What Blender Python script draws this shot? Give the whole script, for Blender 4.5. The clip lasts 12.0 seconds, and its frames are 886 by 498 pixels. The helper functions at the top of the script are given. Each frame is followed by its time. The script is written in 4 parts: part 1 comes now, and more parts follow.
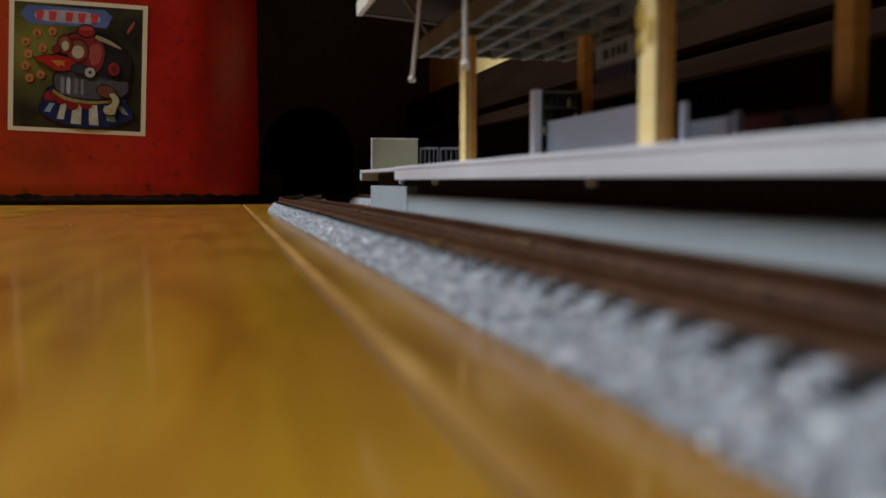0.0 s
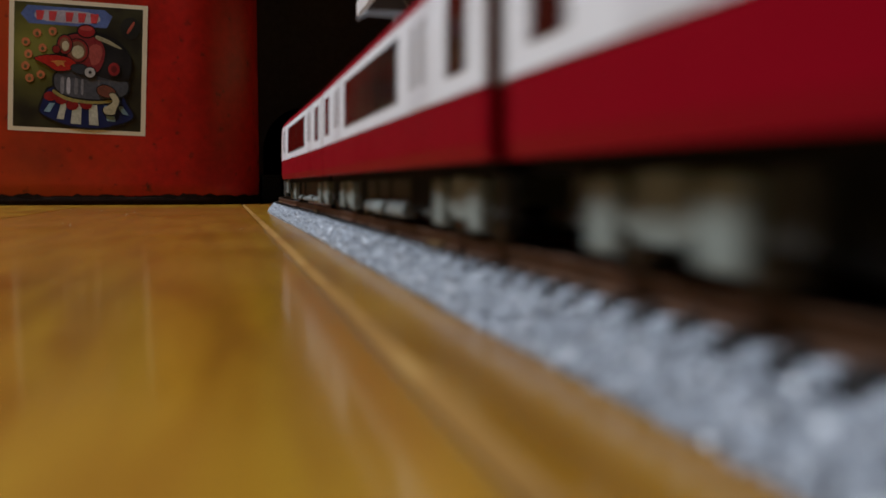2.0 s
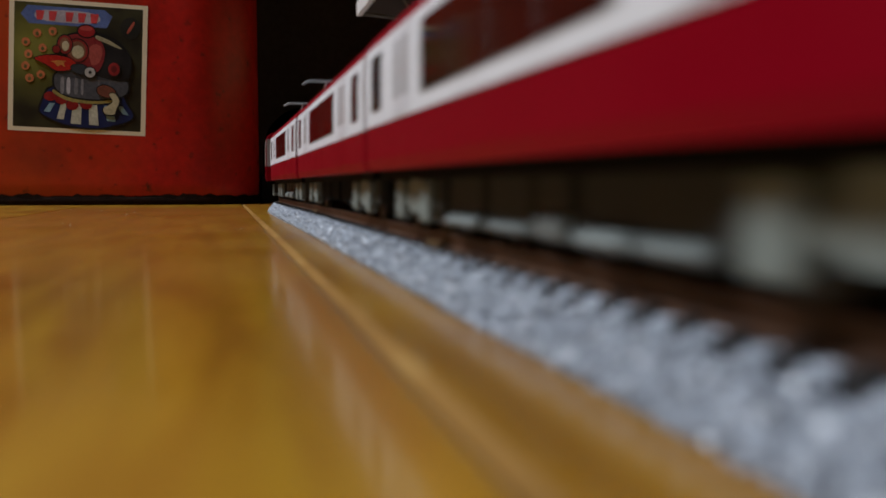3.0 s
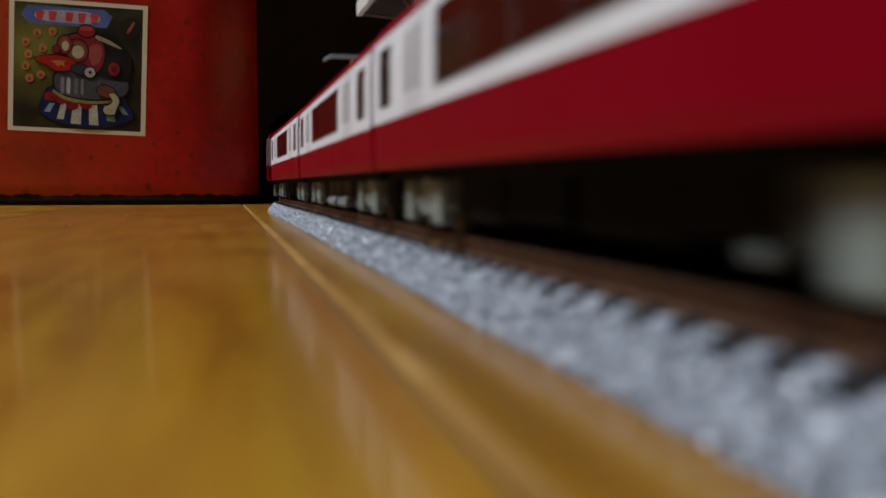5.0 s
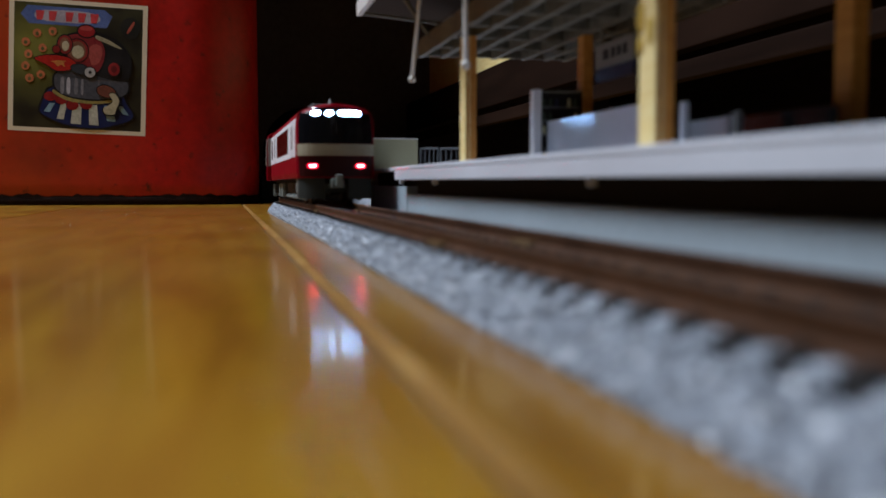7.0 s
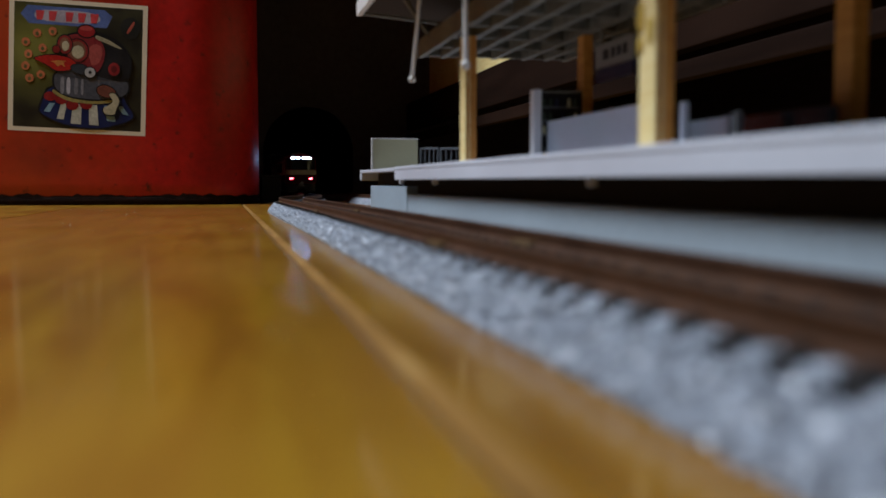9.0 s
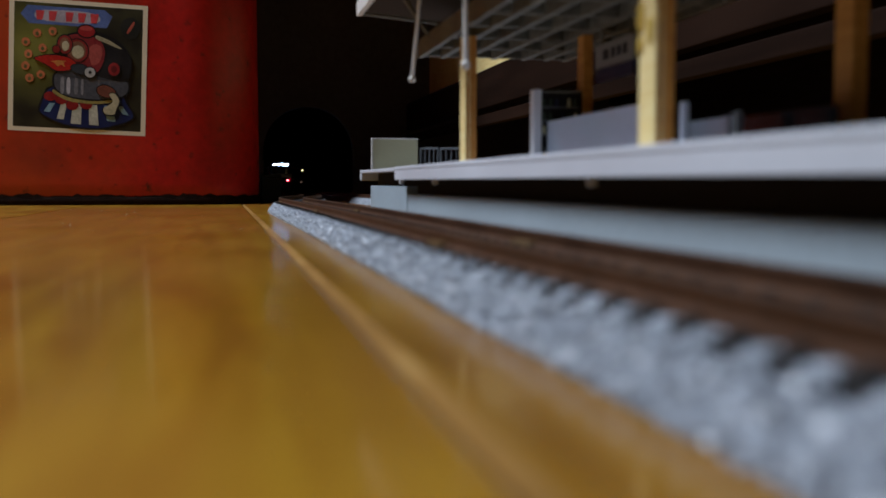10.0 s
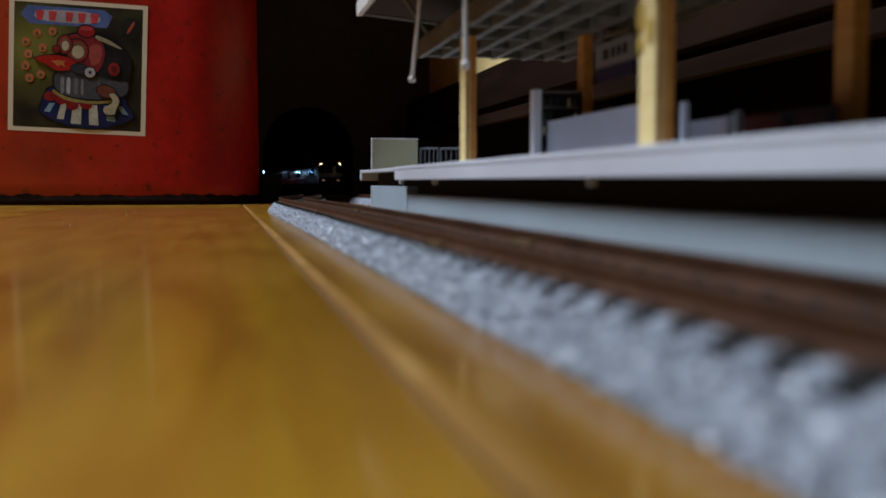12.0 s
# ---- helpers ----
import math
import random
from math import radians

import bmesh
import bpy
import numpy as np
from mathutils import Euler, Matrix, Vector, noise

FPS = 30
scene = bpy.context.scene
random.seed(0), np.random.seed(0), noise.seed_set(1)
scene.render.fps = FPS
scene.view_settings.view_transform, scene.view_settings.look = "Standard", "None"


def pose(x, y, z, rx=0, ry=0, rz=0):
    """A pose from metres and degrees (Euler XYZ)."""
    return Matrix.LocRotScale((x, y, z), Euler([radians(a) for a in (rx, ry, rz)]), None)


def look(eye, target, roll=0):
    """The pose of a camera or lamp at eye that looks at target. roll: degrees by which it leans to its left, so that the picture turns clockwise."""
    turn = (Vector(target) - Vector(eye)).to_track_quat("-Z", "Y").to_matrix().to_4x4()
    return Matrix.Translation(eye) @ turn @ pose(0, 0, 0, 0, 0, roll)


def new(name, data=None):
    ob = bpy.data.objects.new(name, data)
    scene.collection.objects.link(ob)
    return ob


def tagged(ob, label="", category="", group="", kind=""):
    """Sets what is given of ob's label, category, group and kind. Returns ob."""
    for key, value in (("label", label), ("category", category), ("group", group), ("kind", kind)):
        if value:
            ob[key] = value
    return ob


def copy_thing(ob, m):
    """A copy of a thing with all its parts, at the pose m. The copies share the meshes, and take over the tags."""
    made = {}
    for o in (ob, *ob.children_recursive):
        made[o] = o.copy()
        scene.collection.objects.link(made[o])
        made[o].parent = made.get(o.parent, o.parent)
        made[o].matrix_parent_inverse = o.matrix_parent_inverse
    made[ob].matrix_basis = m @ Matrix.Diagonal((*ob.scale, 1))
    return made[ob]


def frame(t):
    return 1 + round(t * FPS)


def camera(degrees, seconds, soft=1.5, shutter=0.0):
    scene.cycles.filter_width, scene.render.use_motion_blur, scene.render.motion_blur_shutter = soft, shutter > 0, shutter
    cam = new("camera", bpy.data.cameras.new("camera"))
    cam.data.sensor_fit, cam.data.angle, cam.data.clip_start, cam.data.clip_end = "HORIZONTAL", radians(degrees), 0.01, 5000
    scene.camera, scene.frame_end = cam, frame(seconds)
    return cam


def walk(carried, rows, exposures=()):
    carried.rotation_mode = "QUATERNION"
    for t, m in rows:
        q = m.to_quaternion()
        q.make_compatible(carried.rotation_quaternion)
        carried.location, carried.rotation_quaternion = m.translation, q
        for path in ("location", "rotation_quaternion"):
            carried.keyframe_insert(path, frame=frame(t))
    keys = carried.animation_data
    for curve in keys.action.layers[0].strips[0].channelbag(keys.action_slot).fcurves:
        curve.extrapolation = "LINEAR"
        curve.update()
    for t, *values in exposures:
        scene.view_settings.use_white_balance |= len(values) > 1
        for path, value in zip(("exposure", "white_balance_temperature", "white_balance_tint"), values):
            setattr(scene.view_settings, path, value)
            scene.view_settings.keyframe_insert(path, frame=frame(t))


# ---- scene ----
cam = camera(47.5, 12.0, soft=1.6, shutter=0.6)
# lens close to the boards: deep blur near the eye, sharp on the far red can
cam.data.dof.use_dof = True
cam.data.dof.focus_distance = 0.46
cam.data.dof.aperture_fstop = 33.0

EYE_Z = 0.0108
YAW, TILT = 12.30, 3.63
CAM_POSE = pose(0, 0, EYE_Z, 90 - TILT, 0, -YAW)
# the white balance turns a little cooler once the lit train has passed
walk(cam, [(0.0, CAM_POSE), (12.0, CAM_POSE)], [(0.0, 0.0, 6850, 9), (0.5, 0.0, 6800, 9), (1.2, 0.0, 6450, 9), (6.0, 0.0, 6480, 9), (6.7, 0.0, 6100, 9), (12.0, 0.0, 6080, 9)])

K = 0.001          # all building below is done in millimetres
PI = math.pi

# ---------------------------------------------------------------- light
world = bpy.data.worlds.new("room_dusk")
scene.world = world
world.use_nodes = True
wbg = world.node_tree.nodes["Background"]
wbg.inputs[0].default_value = (0.55, 0.65, 0.85, 1)
wbg.inputs[1].default_value = 0.018


def area_lamp(name, eye, target, size_x, size_y, watts, colour):
    la = bpy.data.lights.new(name, "AREA")
    la.shape, la.size, la.size_y, la.energy, la.color = "RECTANGLE", size_x, size_y, watts, colour
    ob = new(name, la)
    ob.matrix_world = look(eye, target)
    return ob


# the lamp of the room, high up to the side of the layout
area_lamp("ceiling_light", (-0.72, 0.40, 1.2), (0.05, 0.16, 0.0), 0.36, 0.36, 24.5, (0.89, 0.945, 1.0))

# ---------------------------------------------------------------- materials


def mat(name, colour, rough=0.5, metal=0.0, vary=0.12, grain=1500.0, blotch=90.0, bump=0.0, bump_scale=None, spec=0.5,
        coat=0.0, emit=None, strength=0.0, island=0.0):
    """Painted, moulded or bare surface: base colour with fine grain and broad stains, rough and bumpy as given."""
    m = bpy.data.materials.new(name)
    m.use_nodes = True
    nt = m.node_tree
    bs = nt.nodes["Principled BSDF"]
    bs.inputs["Roughness"].default_value = rough
    bs.inputs["Metallic"].default_value = metal
    bs.inputs["Specular IOR Level"].default_value = spec
    bs.inputs["Coat Weight"].default_value = coat
    tc = nt.nodes.new("ShaderNodeTexCoord")
    n1, n2 = nt.nodes.new("ShaderNodeTexNoise"), nt.nodes.new("ShaderNodeTexNoise")
    n1.inputs["Scale"].default_value, n2.inputs["Scale"].default_value = grain, blotch
    n1.inputs["Detail"].default_value = n2.inputs["Detail"].default_value = 4
    for n in (n1, n2):
        nt.links.new(tc.outputs["Object"], n.inputs["Vector"])
    add = nt.nodes.new("ShaderNodeMath")
    nt.links.new(n1.outputs["Fac"], add.inputs[0])
    nt.links.new(n2.outputs["Fac"], add.inputs[1])
    rng = nt.nodes.new("ShaderNodeMapRange")
    rng.inputs[1].default_value, rng.inputs[2].default_value = 0.6, 1.4
    rng.inputs[3].default_value, rng.inputs[4].default_value = 1 - vary, 1 + vary
    nt.links.new(add.outputs[0], rng.inputs[0])
    mul = nt.nodes.new("ShaderNodeVectorMath")
    mul.operation = "SCALE"
    mul.inputs[0].default_value = colour
    nt.links.new(rng.outputs[0], mul.inputs["Scale"])
    nt.links.new(mul.outputs[0], bs.inputs["Base Color"])
    rr = nt.nodes.new("ShaderNodeMapRange")
    rr.inputs[1].default_value, rr.inputs[2].default_value = 0.3, 0.7
    rr.inputs[3].default_value, rr.inputs[4].default_value = max(0.02, rough - 0.06), min(1, rough + 0.08)
    nt.links.new(n2.outputs["Fac"], rr.inputs[0])
    nt.links.new(rr.outputs[0], bs.inputs["Roughness"])
    if bump:
        n3 = nt.nodes.new("ShaderNodeTexNoise")
        n3.inputs["Scale"].default_value = bump_scale or grain
        n3.inputs["Detail"].default_value = 3
        nt.links.new(tc.outputs["Object"], n3.inputs["Vector"])
        bp = nt.nodes.new("ShaderNodeBump")
        bp.inputs["Strength"].default_value, bp.inputs["Distance"].default_value = bump, 0.0004
        nt.links.new(n3.outputs["Fac"], bp.inputs["Height"])
        nt.links.new(bp.outputs[0], bs.inputs["Normal"])
    if emit:
        bs.inputs["Emission Color"].default_value = (*emit, 1)
        bs.inputs["Emission Strength"].default_value = strength
    return m


def wood_mat(name, dark, mid, light, rough, can_sheen=None, along=6.0, across=90.0, coat=0.0, bump=0.15, spec=0.5, span=0.16, blotch=24.0, mix=0.6):
    """Varnished boards: long grain along y, slow colour drift, each board of its own tone."""
    m = bpy.data.materials.new(name)
    m.use_nodes = True
    nt = m.node_tree
    bs = nt.nodes["Principled BSDF"]
    tc, info = nt.nodes.new("ShaderNodeTexCoord"), nt.nodes.new("ShaderNodeObjectInfo")
    mp = nt.nodes.new("ShaderNodeMapping")
    mp.inputs["Scale"].default_value = (across, along, across)
    off = nt.nodes.new("ShaderNodeVectorMath")
    off.operation = "SCALE"
    off.inputs[0].default_value = (3.0, 7.0, 0.0)
    nt.links.new(info.outputs["Random"], off.inputs["Scale"])
    nt.links.new(off.outputs[0], mp.inputs["Location"])
    nt.links.new(tc.outputs["Object"], mp.inputs["Vector"])
    n1 = nt.nodes.new("ShaderNodeTexNoise")
    n1.inputs["Scale"].default_value, n1.inputs["Detail"].default_value, n1.inputs["Distortion"].default_value = 1.0, 6, 0.6
    nt.links.new(mp.outputs[0], n1.inputs["Vector"])
    n2 = nt.nodes.new("ShaderNodeTexNoise")
    n2.inputs["Scale"].default_value, n2.inputs["Detail"].default_value = blotch, 4
    bs.inputs["Specular IOR Level"].default_value = spec
    mp2 = nt.nodes.new("ShaderNodeMapping")
    mp2.inputs["Scale"].default_value = (1.0, 0.3, 1.0)
    nt.links.new(off.outputs[0], mp2.inputs["Location"])
    nt.links.new(tc.outputs["Object"], mp2.inputs["Vector"])
    nt.links.new(mp2.outputs[0], n2.inputs["Vector"])
    ad = nt.nodes.new("ShaderNodeMath")
    ad.operation = "MULTIPLY_ADD"
    ad.inputs[1].default_value, ad.inputs[2].default_value = mix, 0.0
    nt.links.new(n1.outputs["Fac"], ad.inputs[0])
    ad2 = nt.nodes.new("ShaderNodeMath")
    ad2.operation = "MULTIPLY_ADD"
    ad2.inputs[1].default_value = 1 - mix
    nt.links.new(n2.outputs["Fac"], ad2.inputs[0])
    nt.links.new(ad.outputs[0], ad2.inputs[2])
    cr = nt.nodes.new("ShaderNodeValToRGB")
    cr.color_ramp.elements[0].position, cr.color_ramp.elements[1].position = 0.5 - span, 0.5 + span
    cr.color_ramp.elements[0].color, cr.color_ramp.elements[1].color = (*dark, 1), (*light, 1)
    e = cr.color_ramp.elements.new(0.5)
    e.color = (*mid, 1)
    nt.links.new(ad2.outputs[0], cr.inputs[0])
    tone = cr.outputs[0]
    if can_sheen:
        # red-brown grows towards one end in uneven patches, painting the red can's reflection
        sep, drift, rng, mix = (nt.nodes.new("ShaderNode" + kind) for kind in ("SeparateXYZ", "Math", "MapRange", "Mix"))
        nt.links.new(tc.outputs["Object"], sep.inputs[0])
        drift.operation = "MULTIPLY_ADD"
        drift.inputs[1].default_value = 0.3
        nt.links.new(n2.outputs["Fac"], drift.inputs[0])
        nt.links.new(sep.outputs[1], drift.inputs[2])
        rng.inputs[1].default_value, rng.inputs[2].default_value, rng.inputs[4].default_value = 0.15, 0.55, 0.75
        nt.links.new(drift.outputs[0], rng.inputs[0])
        mix.data_type = "RGBA"
        mix.inputs[7].default_value = (*can_sheen, 1)
        nt.links.new(rng.outputs[0], mix.inputs[0])
        nt.links.new(tone, mix.inputs[6])
        tone = mix.outputs[2]
    nt.links.new(tone, bs.inputs["Base Color"])
    rr = nt.nodes.new("ShaderNodeMapRange")
    rr.inputs[1].default_value, rr.inputs[2].default_value = 0.3, 0.7
    rr.inputs[3].default_value, rr.inputs[4].default_value = max(0.03, rough - 0.05), rough + 0.07
    nt.links.new(n2.outputs["Fac"], rr.inputs[0])
    nt.links.new(rr.outputs[0], bs.inputs["Roughness"])
    bs.inputs["Coat Weight"].default_value = coat
    bs.inputs["Coat Roughness"].default_value = 0.118
    bp = nt.nodes.new("ShaderNodeBump")
    bp.inputs["Strength"].default_value, bp.inputs["Distance"].default_value = bump, 0.0003
    nt.links.new(n1.outputs["Fac"], bp.inputs["Height"])
    nt.links.new(bp.outputs[0], bs.inputs["Normal"])
    if coat:
        # brushed varnish, slightly uneven
        wave = nt.nodes.new("ShaderNodeTexNoise")
        wave.inputs["Scale"].default_value, wave.inputs["Detail"].default_value = 130.0, 2
        nt.links.new(tc.outputs["Object"], wave.inputs["Vector"])
        cb = nt.nodes.new("ShaderNodeBump")
        cb.inputs["Strength"].default_value, cb.inputs["Distance"].default_value = 0.15, 0.0001
        nt.links.new(wave.outputs["Fac"], cb.inputs["Height"])
        nt.links.new(cb.outputs[0], bs.inputs["Coat Normal"])
    return m


def ballast_mat(name, colours, cell=1400.0):
    """Moulded stone ballast: each little stone with its own grey, rounded by relief."""
    m = bpy.data.materials.new(name)
    m.use_nodes = True
    nt = m.node_tree
    bs = nt.nodes["Principled BSDF"]
    bs.inputs["Roughness"].default_value = 0.75
    tc = nt.nodes.new("ShaderNodeTexCoord")
    vo = nt.nodes.new("ShaderNodeTexVoronoi")
    vo.inputs["Scale"].default_value = cell
    nt.links.new(tc.outputs["Object"], vo.inputs["Vector"])
    bw = nt.nodes.new("ShaderNodeSeparateColor")
    nt.links.new(vo.outputs["Color"], bw.inputs[0])
    cr = nt.nodes.new("ShaderNodeValToRGB")
    for el, c in zip(cr.color_ramp.elements, (colours[0], colours[-1])):
        el.color = (*c, 1)
    e = cr.color_ramp.elements.new(0.35)
    e.color = (*colours[1], 1)
    nt.links.new(bw.outputs[0], cr.inputs[0])
    nt.links.new(cr.outputs[0], bs.inputs["Base Color"])
    bp = nt.nodes.new("ShaderNodeBump")
    bp.invert = True
    bp.inputs["Strength"].default_value, bp.inputs["Distance"].default_value = 0.55, 0.0005
    nt.links.new(vo.outputs["Distance"], bp.inputs["Height"])
    nt.links.new(bp.outputs[0], bs.inputs["Normal"])
    return m


def stone_mat(name):
    """Grey stones, each with a tone of its own, a few nearly white."""
    m = mat(name, (0.3, 0.3, 0.3), 0.6, vary=0.25, grain=2500, spec=0.45)
    nt = m.node_tree
    geo, cr = nt.nodes.new("ShaderNodeNewGeometry"), nt.nodes.new("ShaderNodeValToRGB")
    for el, c in zip(cr.color_ramp.elements, ((0.12, 0.135, 0.16), (0.88, 0.91, 0.97))):
        el.color = (*c, 1)
    for at, c in ((0.15, (0.24, 0.265, 0.315)), (0.88, (0.4, 0.435, 0.51))):
        cr.color_ramp.elements.new(at).color = (*c, 1)
    bs = nt.nodes["Principled BSDF"]
    nt.links.new(geo.outputs["Random Per Island"], cr.inputs[0])
    nt.links.new(cr.outputs[0], bs.inputs["Base Color"])
    return m


def can_mat(name):
    """Old red enamel: deep red, orange in broad patches where floor light falls, with brown specks and scratches."""
    m = mat(name, (0.4, 0.008, 0.0035), 0.4, vary=0.32, grain=230, blotch=24, bump=0.1, bump_scale=120, spec=0.35)
    nt = m.node_tree
    bs = nt.nodes["Principled BSDF"]
    red = bs.inputs["Base Color"].links[0].from_socket
    tc = nt.nodes.new("ShaderNodeTexCoord")
    orange_glow, speck, grime = (nt.nodes.new("ShaderNodeTexNoise") for _ in range(3))
    grime.inputs["Scale"].default_value, grime.inputs["Detail"].default_value = 26.0, 6
    orange_glow.inputs["Scale"].default_value, orange_glow.inputs["Detail"].default_value = 7.0, 5
    speck.inputs["Scale"].default_value, speck.inputs["Detail"].default_value = 150.0, 3
    last = red
    for tex, lo, hi, colour in ((orange_glow, 0.54, 0.9, (0.4, 0.058, 0.006)), (grime, 0.52, 0.85, (0.13, 0.016, 0.005)), (speck, 0.63, 0.76, (0.08, 0.01, 0.005))):
        nt.links.new(tc.outputs["Object"], tex.inputs["Vector"])
        level = tex.outputs["Fac"]
        if tex is orange_glow:
            # orange gathers on one side, painting the glow thrown up by the floor
            sep, lean = nt.nodes.new("ShaderNodeSeparateXYZ"), nt.nodes.new("ShaderNodeMath")
            nt.links.new(tc.outputs["Object"], sep.inputs[0])
            lean.operation = "MULTIPLY_ADD"
            lean.inputs[1].default_value = -2.0
            nt.links.new(sep.outputs[0], lean.inputs[0])
            nt.links.new(level, lean.inputs[2])
            level = lean.outputs[0]
        rng = nt.nodes.new("ShaderNodeMapRange")
        rng.inputs[1].default_value, rng.inputs[2].default_value = lo, hi
        nt.links.new(level, rng.inputs[0])
        mix = nt.nodes.new("ShaderNodeMix")
        mix.data_type = "RGBA"
        mix.inputs[7].default_value = (*colour, 1)
        nt.links.new(rng.outputs[0], mix.inputs[0])
        nt.links.new(last, mix.inputs[6])
        last = mix.outputs[2]
    nt.links.new(last, bs.inputs["Base Color"])
    return m


def picture_mat(name):
    """Printed ground of the sticker: olive glow round one spot, nearly black towards the corners."""
    m = mat(name, (0.1, 0.1, 0.1), 0.35, vary=0.3)
    nt = m.node_tree
    tc, mp, gr = nt.nodes.new("ShaderNodeTexCoord"), nt.nodes.new("ShaderNodeMapping"), nt.nodes.new("ShaderNodeTexGradient")
    streak, ad, cr = nt.nodes.new("ShaderNodeTexNoise"), nt.nodes.new("ShaderNodeMath"), nt.nodes.new("ShaderNodeValToRGB")
    gr.gradient_type = "SPHERICAL"
    mp.inputs["Location"].default_value = (0.72, 0, -0.3)
    mp.inputs["Scale"].default_value = (33.0, 0.0, 31.0)
    streak.inputs["Scale"].default_value = 90.0
    nt.links.new(tc.outputs["Object"], mp.inputs["Vector"])
    nt.links.new(mp.outputs[0], gr.inputs["Vector"])
    nt.links.new(tc.outputs["Object"], streak.inputs["Vector"])
    ad.operation = "MULTIPLY_ADD"
    ad.inputs[1].default_value = 0.4
    nt.links.new(streak.outputs["Fac"], ad.inputs[0])
    nt.links.new(gr.outputs["Fac"], ad.inputs[2])
    for el, at, c in zip(cr.color_ramp.elements, (0.15, 1.0), ((0.018, 0.015, 0.009), (0.19, 0.185, 0.035))):
        el.position, el.color = at, (*c, 1)
    cr.color_ramp.elements.new(0.55).color = (0.075, 0.072, 0.016, 1)
    nt.links.new(ad.outputs[0], cr.inputs[0])
    nt.links.new(cr.outputs[0], nt.nodes["Principled BSDF"].inputs["Base Color"])
    return m


M_FLOOR = wood_mat("varnished_floor_boards", (0.215, 0.083, 0.0035), (0.32, 0.149, 0.006), (0.42, 0.224, 0.011), 0.36, can_sheen=(0.26, 0.078, 0.007), coat=0.52, bump=0.3, spec=0.4, span=0.2, blotch=60, along=20.0, across=230.0, mix=0.6)
# paler tone paints the light that a bevel edge catches
M_FLOOREDGE = wood_mat("pale_bevel_highlight", (0.19, 0.09, 0.014), (0.31, 0.16, 0.036), (0.43, 0.26, 0.08), 0.4, along=40, across=300)
M_DARKWOOD = wood_mat("dark_brown_wood", (0.013, 0.008, 0.006), (0.021, 0.013, 0.0095), (0.032, 0.02, 0.013), 0.7, spec=0.08)
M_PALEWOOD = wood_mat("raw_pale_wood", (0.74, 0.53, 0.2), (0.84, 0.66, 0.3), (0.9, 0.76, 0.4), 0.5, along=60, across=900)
# brown holds the shade on pillar faces turned from the lamp
M_BROWNWOOD = wood_mat("shaded_side_wood", (0.42, 0.16, 0.024), (0.55, 0.23, 0.038), (0.66, 0.31, 0.06), 0.5, along=60, across=900)
M_CABWOOD = wood_mat("brown_cabinet_wood", (0.009, 0.0042, 0.0027), (0.016, 0.0075, 0.0046), (0.025, 0.012, 0.0075), 0.7, spec=0.06)
M_WALL = mat("plain_dark_wallpaper", (0.035, 0.026, 0.02), 0.9, vary=0.2, grain=300, blotch=6)
M_PORTAL = mat("dark_brown_card", (0.15, 0.128, 0.14), 0.9, vary=0.25, grain=200, blotch=14, spec=0.1)
M_CAN = can_mat("red_enamelled_tin")
M_RUST = mat("rusty_tin_rim", (0.014, 0.006, 0.004), 0.85, vary=0.7, grain=500, blotch=120, bump=0.6, spec=0.1)
M_INK = mat("black_sticker_ink", (0.008, 0.007, 0.008), 0.35, vary=0.2)
M_PICTURE = picture_mat("printed_olive_ground")
M_PAPER = mat("sticker_white_edge", (0.75, 0.66, 0.5), 0.5, vary=0.06)
M_BALLAST = ballast_mat("grey_ballast", ((0.12, 0.135, 0.16), (0.22, 0.245, 0.29), (0.42, 0.455, 0.53)))
M_STONE = stone_mat("grey_ballast_stone")
M_BALLAST_MID = ballast_mat("brown_stained_ballast", ((0.03, 0.023, 0.012), (0.062, 0.05, 0.028), (0.12, 0.1, 0.06)))
M_TIE = mat("dark_brown_sleeper", (0.014, 0.012, 0.013), 0.7, vary=0.3, bump=0.3)
M_RAIL = mat("rusty_brown_rail", (0.068, 0.026, 0.0095), 0.5, metal=0.1, vary=0.55, grain=1800, blotch=140, bump=0.25)
M_JOINER = mat("dull_brass_joiner", (0.2, 0.13, 0.06), 0.45, metal=0.5, vary=0.25)
M_RAILTOP = mat("worn_rail_head", (0.05, 0.034, 0.024), 0.4, metal=0.5, vary=0.15)
M_RED = mat("crimson_train_paint", (0.235, 0.0015, 0.01), 0.35, vary=0.06, grain=3000, blotch=60, spec=0.1)
M_WHITE = mat("ivory_white_train_paint", (0.85, 0.86, 0.91), 0.35, vary=0.03)
M_DOOR = mat("off_white_door_paint", (0.74, 0.74, 0.79), 0.38, vary=0.03)
M_GLASS = mat("dark_tinted_glazing", (0.016, 0.005, 0.005), 0.1, vary=0.1, spec=0.35)
M_DOORGLASS = mat("pale_door_glazing", (0.5, 0.5, 0.52), 0.15, vary=0.05)
M_MASK = mat("black_cab_glazing", (0.006, 0.006, 0.008), 0.12, vary=0.1)
M_CREAM = mat("cream_front_band", (0.42, 0.39, 0.29), 0.4, vary=0.12)
M_ROOF = mat("grey_roof_plastic", (0.16, 0.15, 0.155), 0.6, vary=0.1)
M_UNDER = mat("pale_grey_underfloor_plastic", (0.215, 0.25, 0.237), 0.55, vary=0.1)
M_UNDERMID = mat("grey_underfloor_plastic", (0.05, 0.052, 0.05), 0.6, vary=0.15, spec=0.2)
M_TROUGH = mat("grey_trough_plastic", (0.19, 0.215, 0.21), 0.55, vary=0.2)
M_SKIRT = mat("dark_grey_skirt_plastic", (0.035, 0.039, 0.037), 0.6, vary=0.15, spec=0.15)
M_FRONT = mat("dark_maroon_front_paint", (0.035, 0.002, 0.004), 0.35, vary=0.1, spec=0.2)
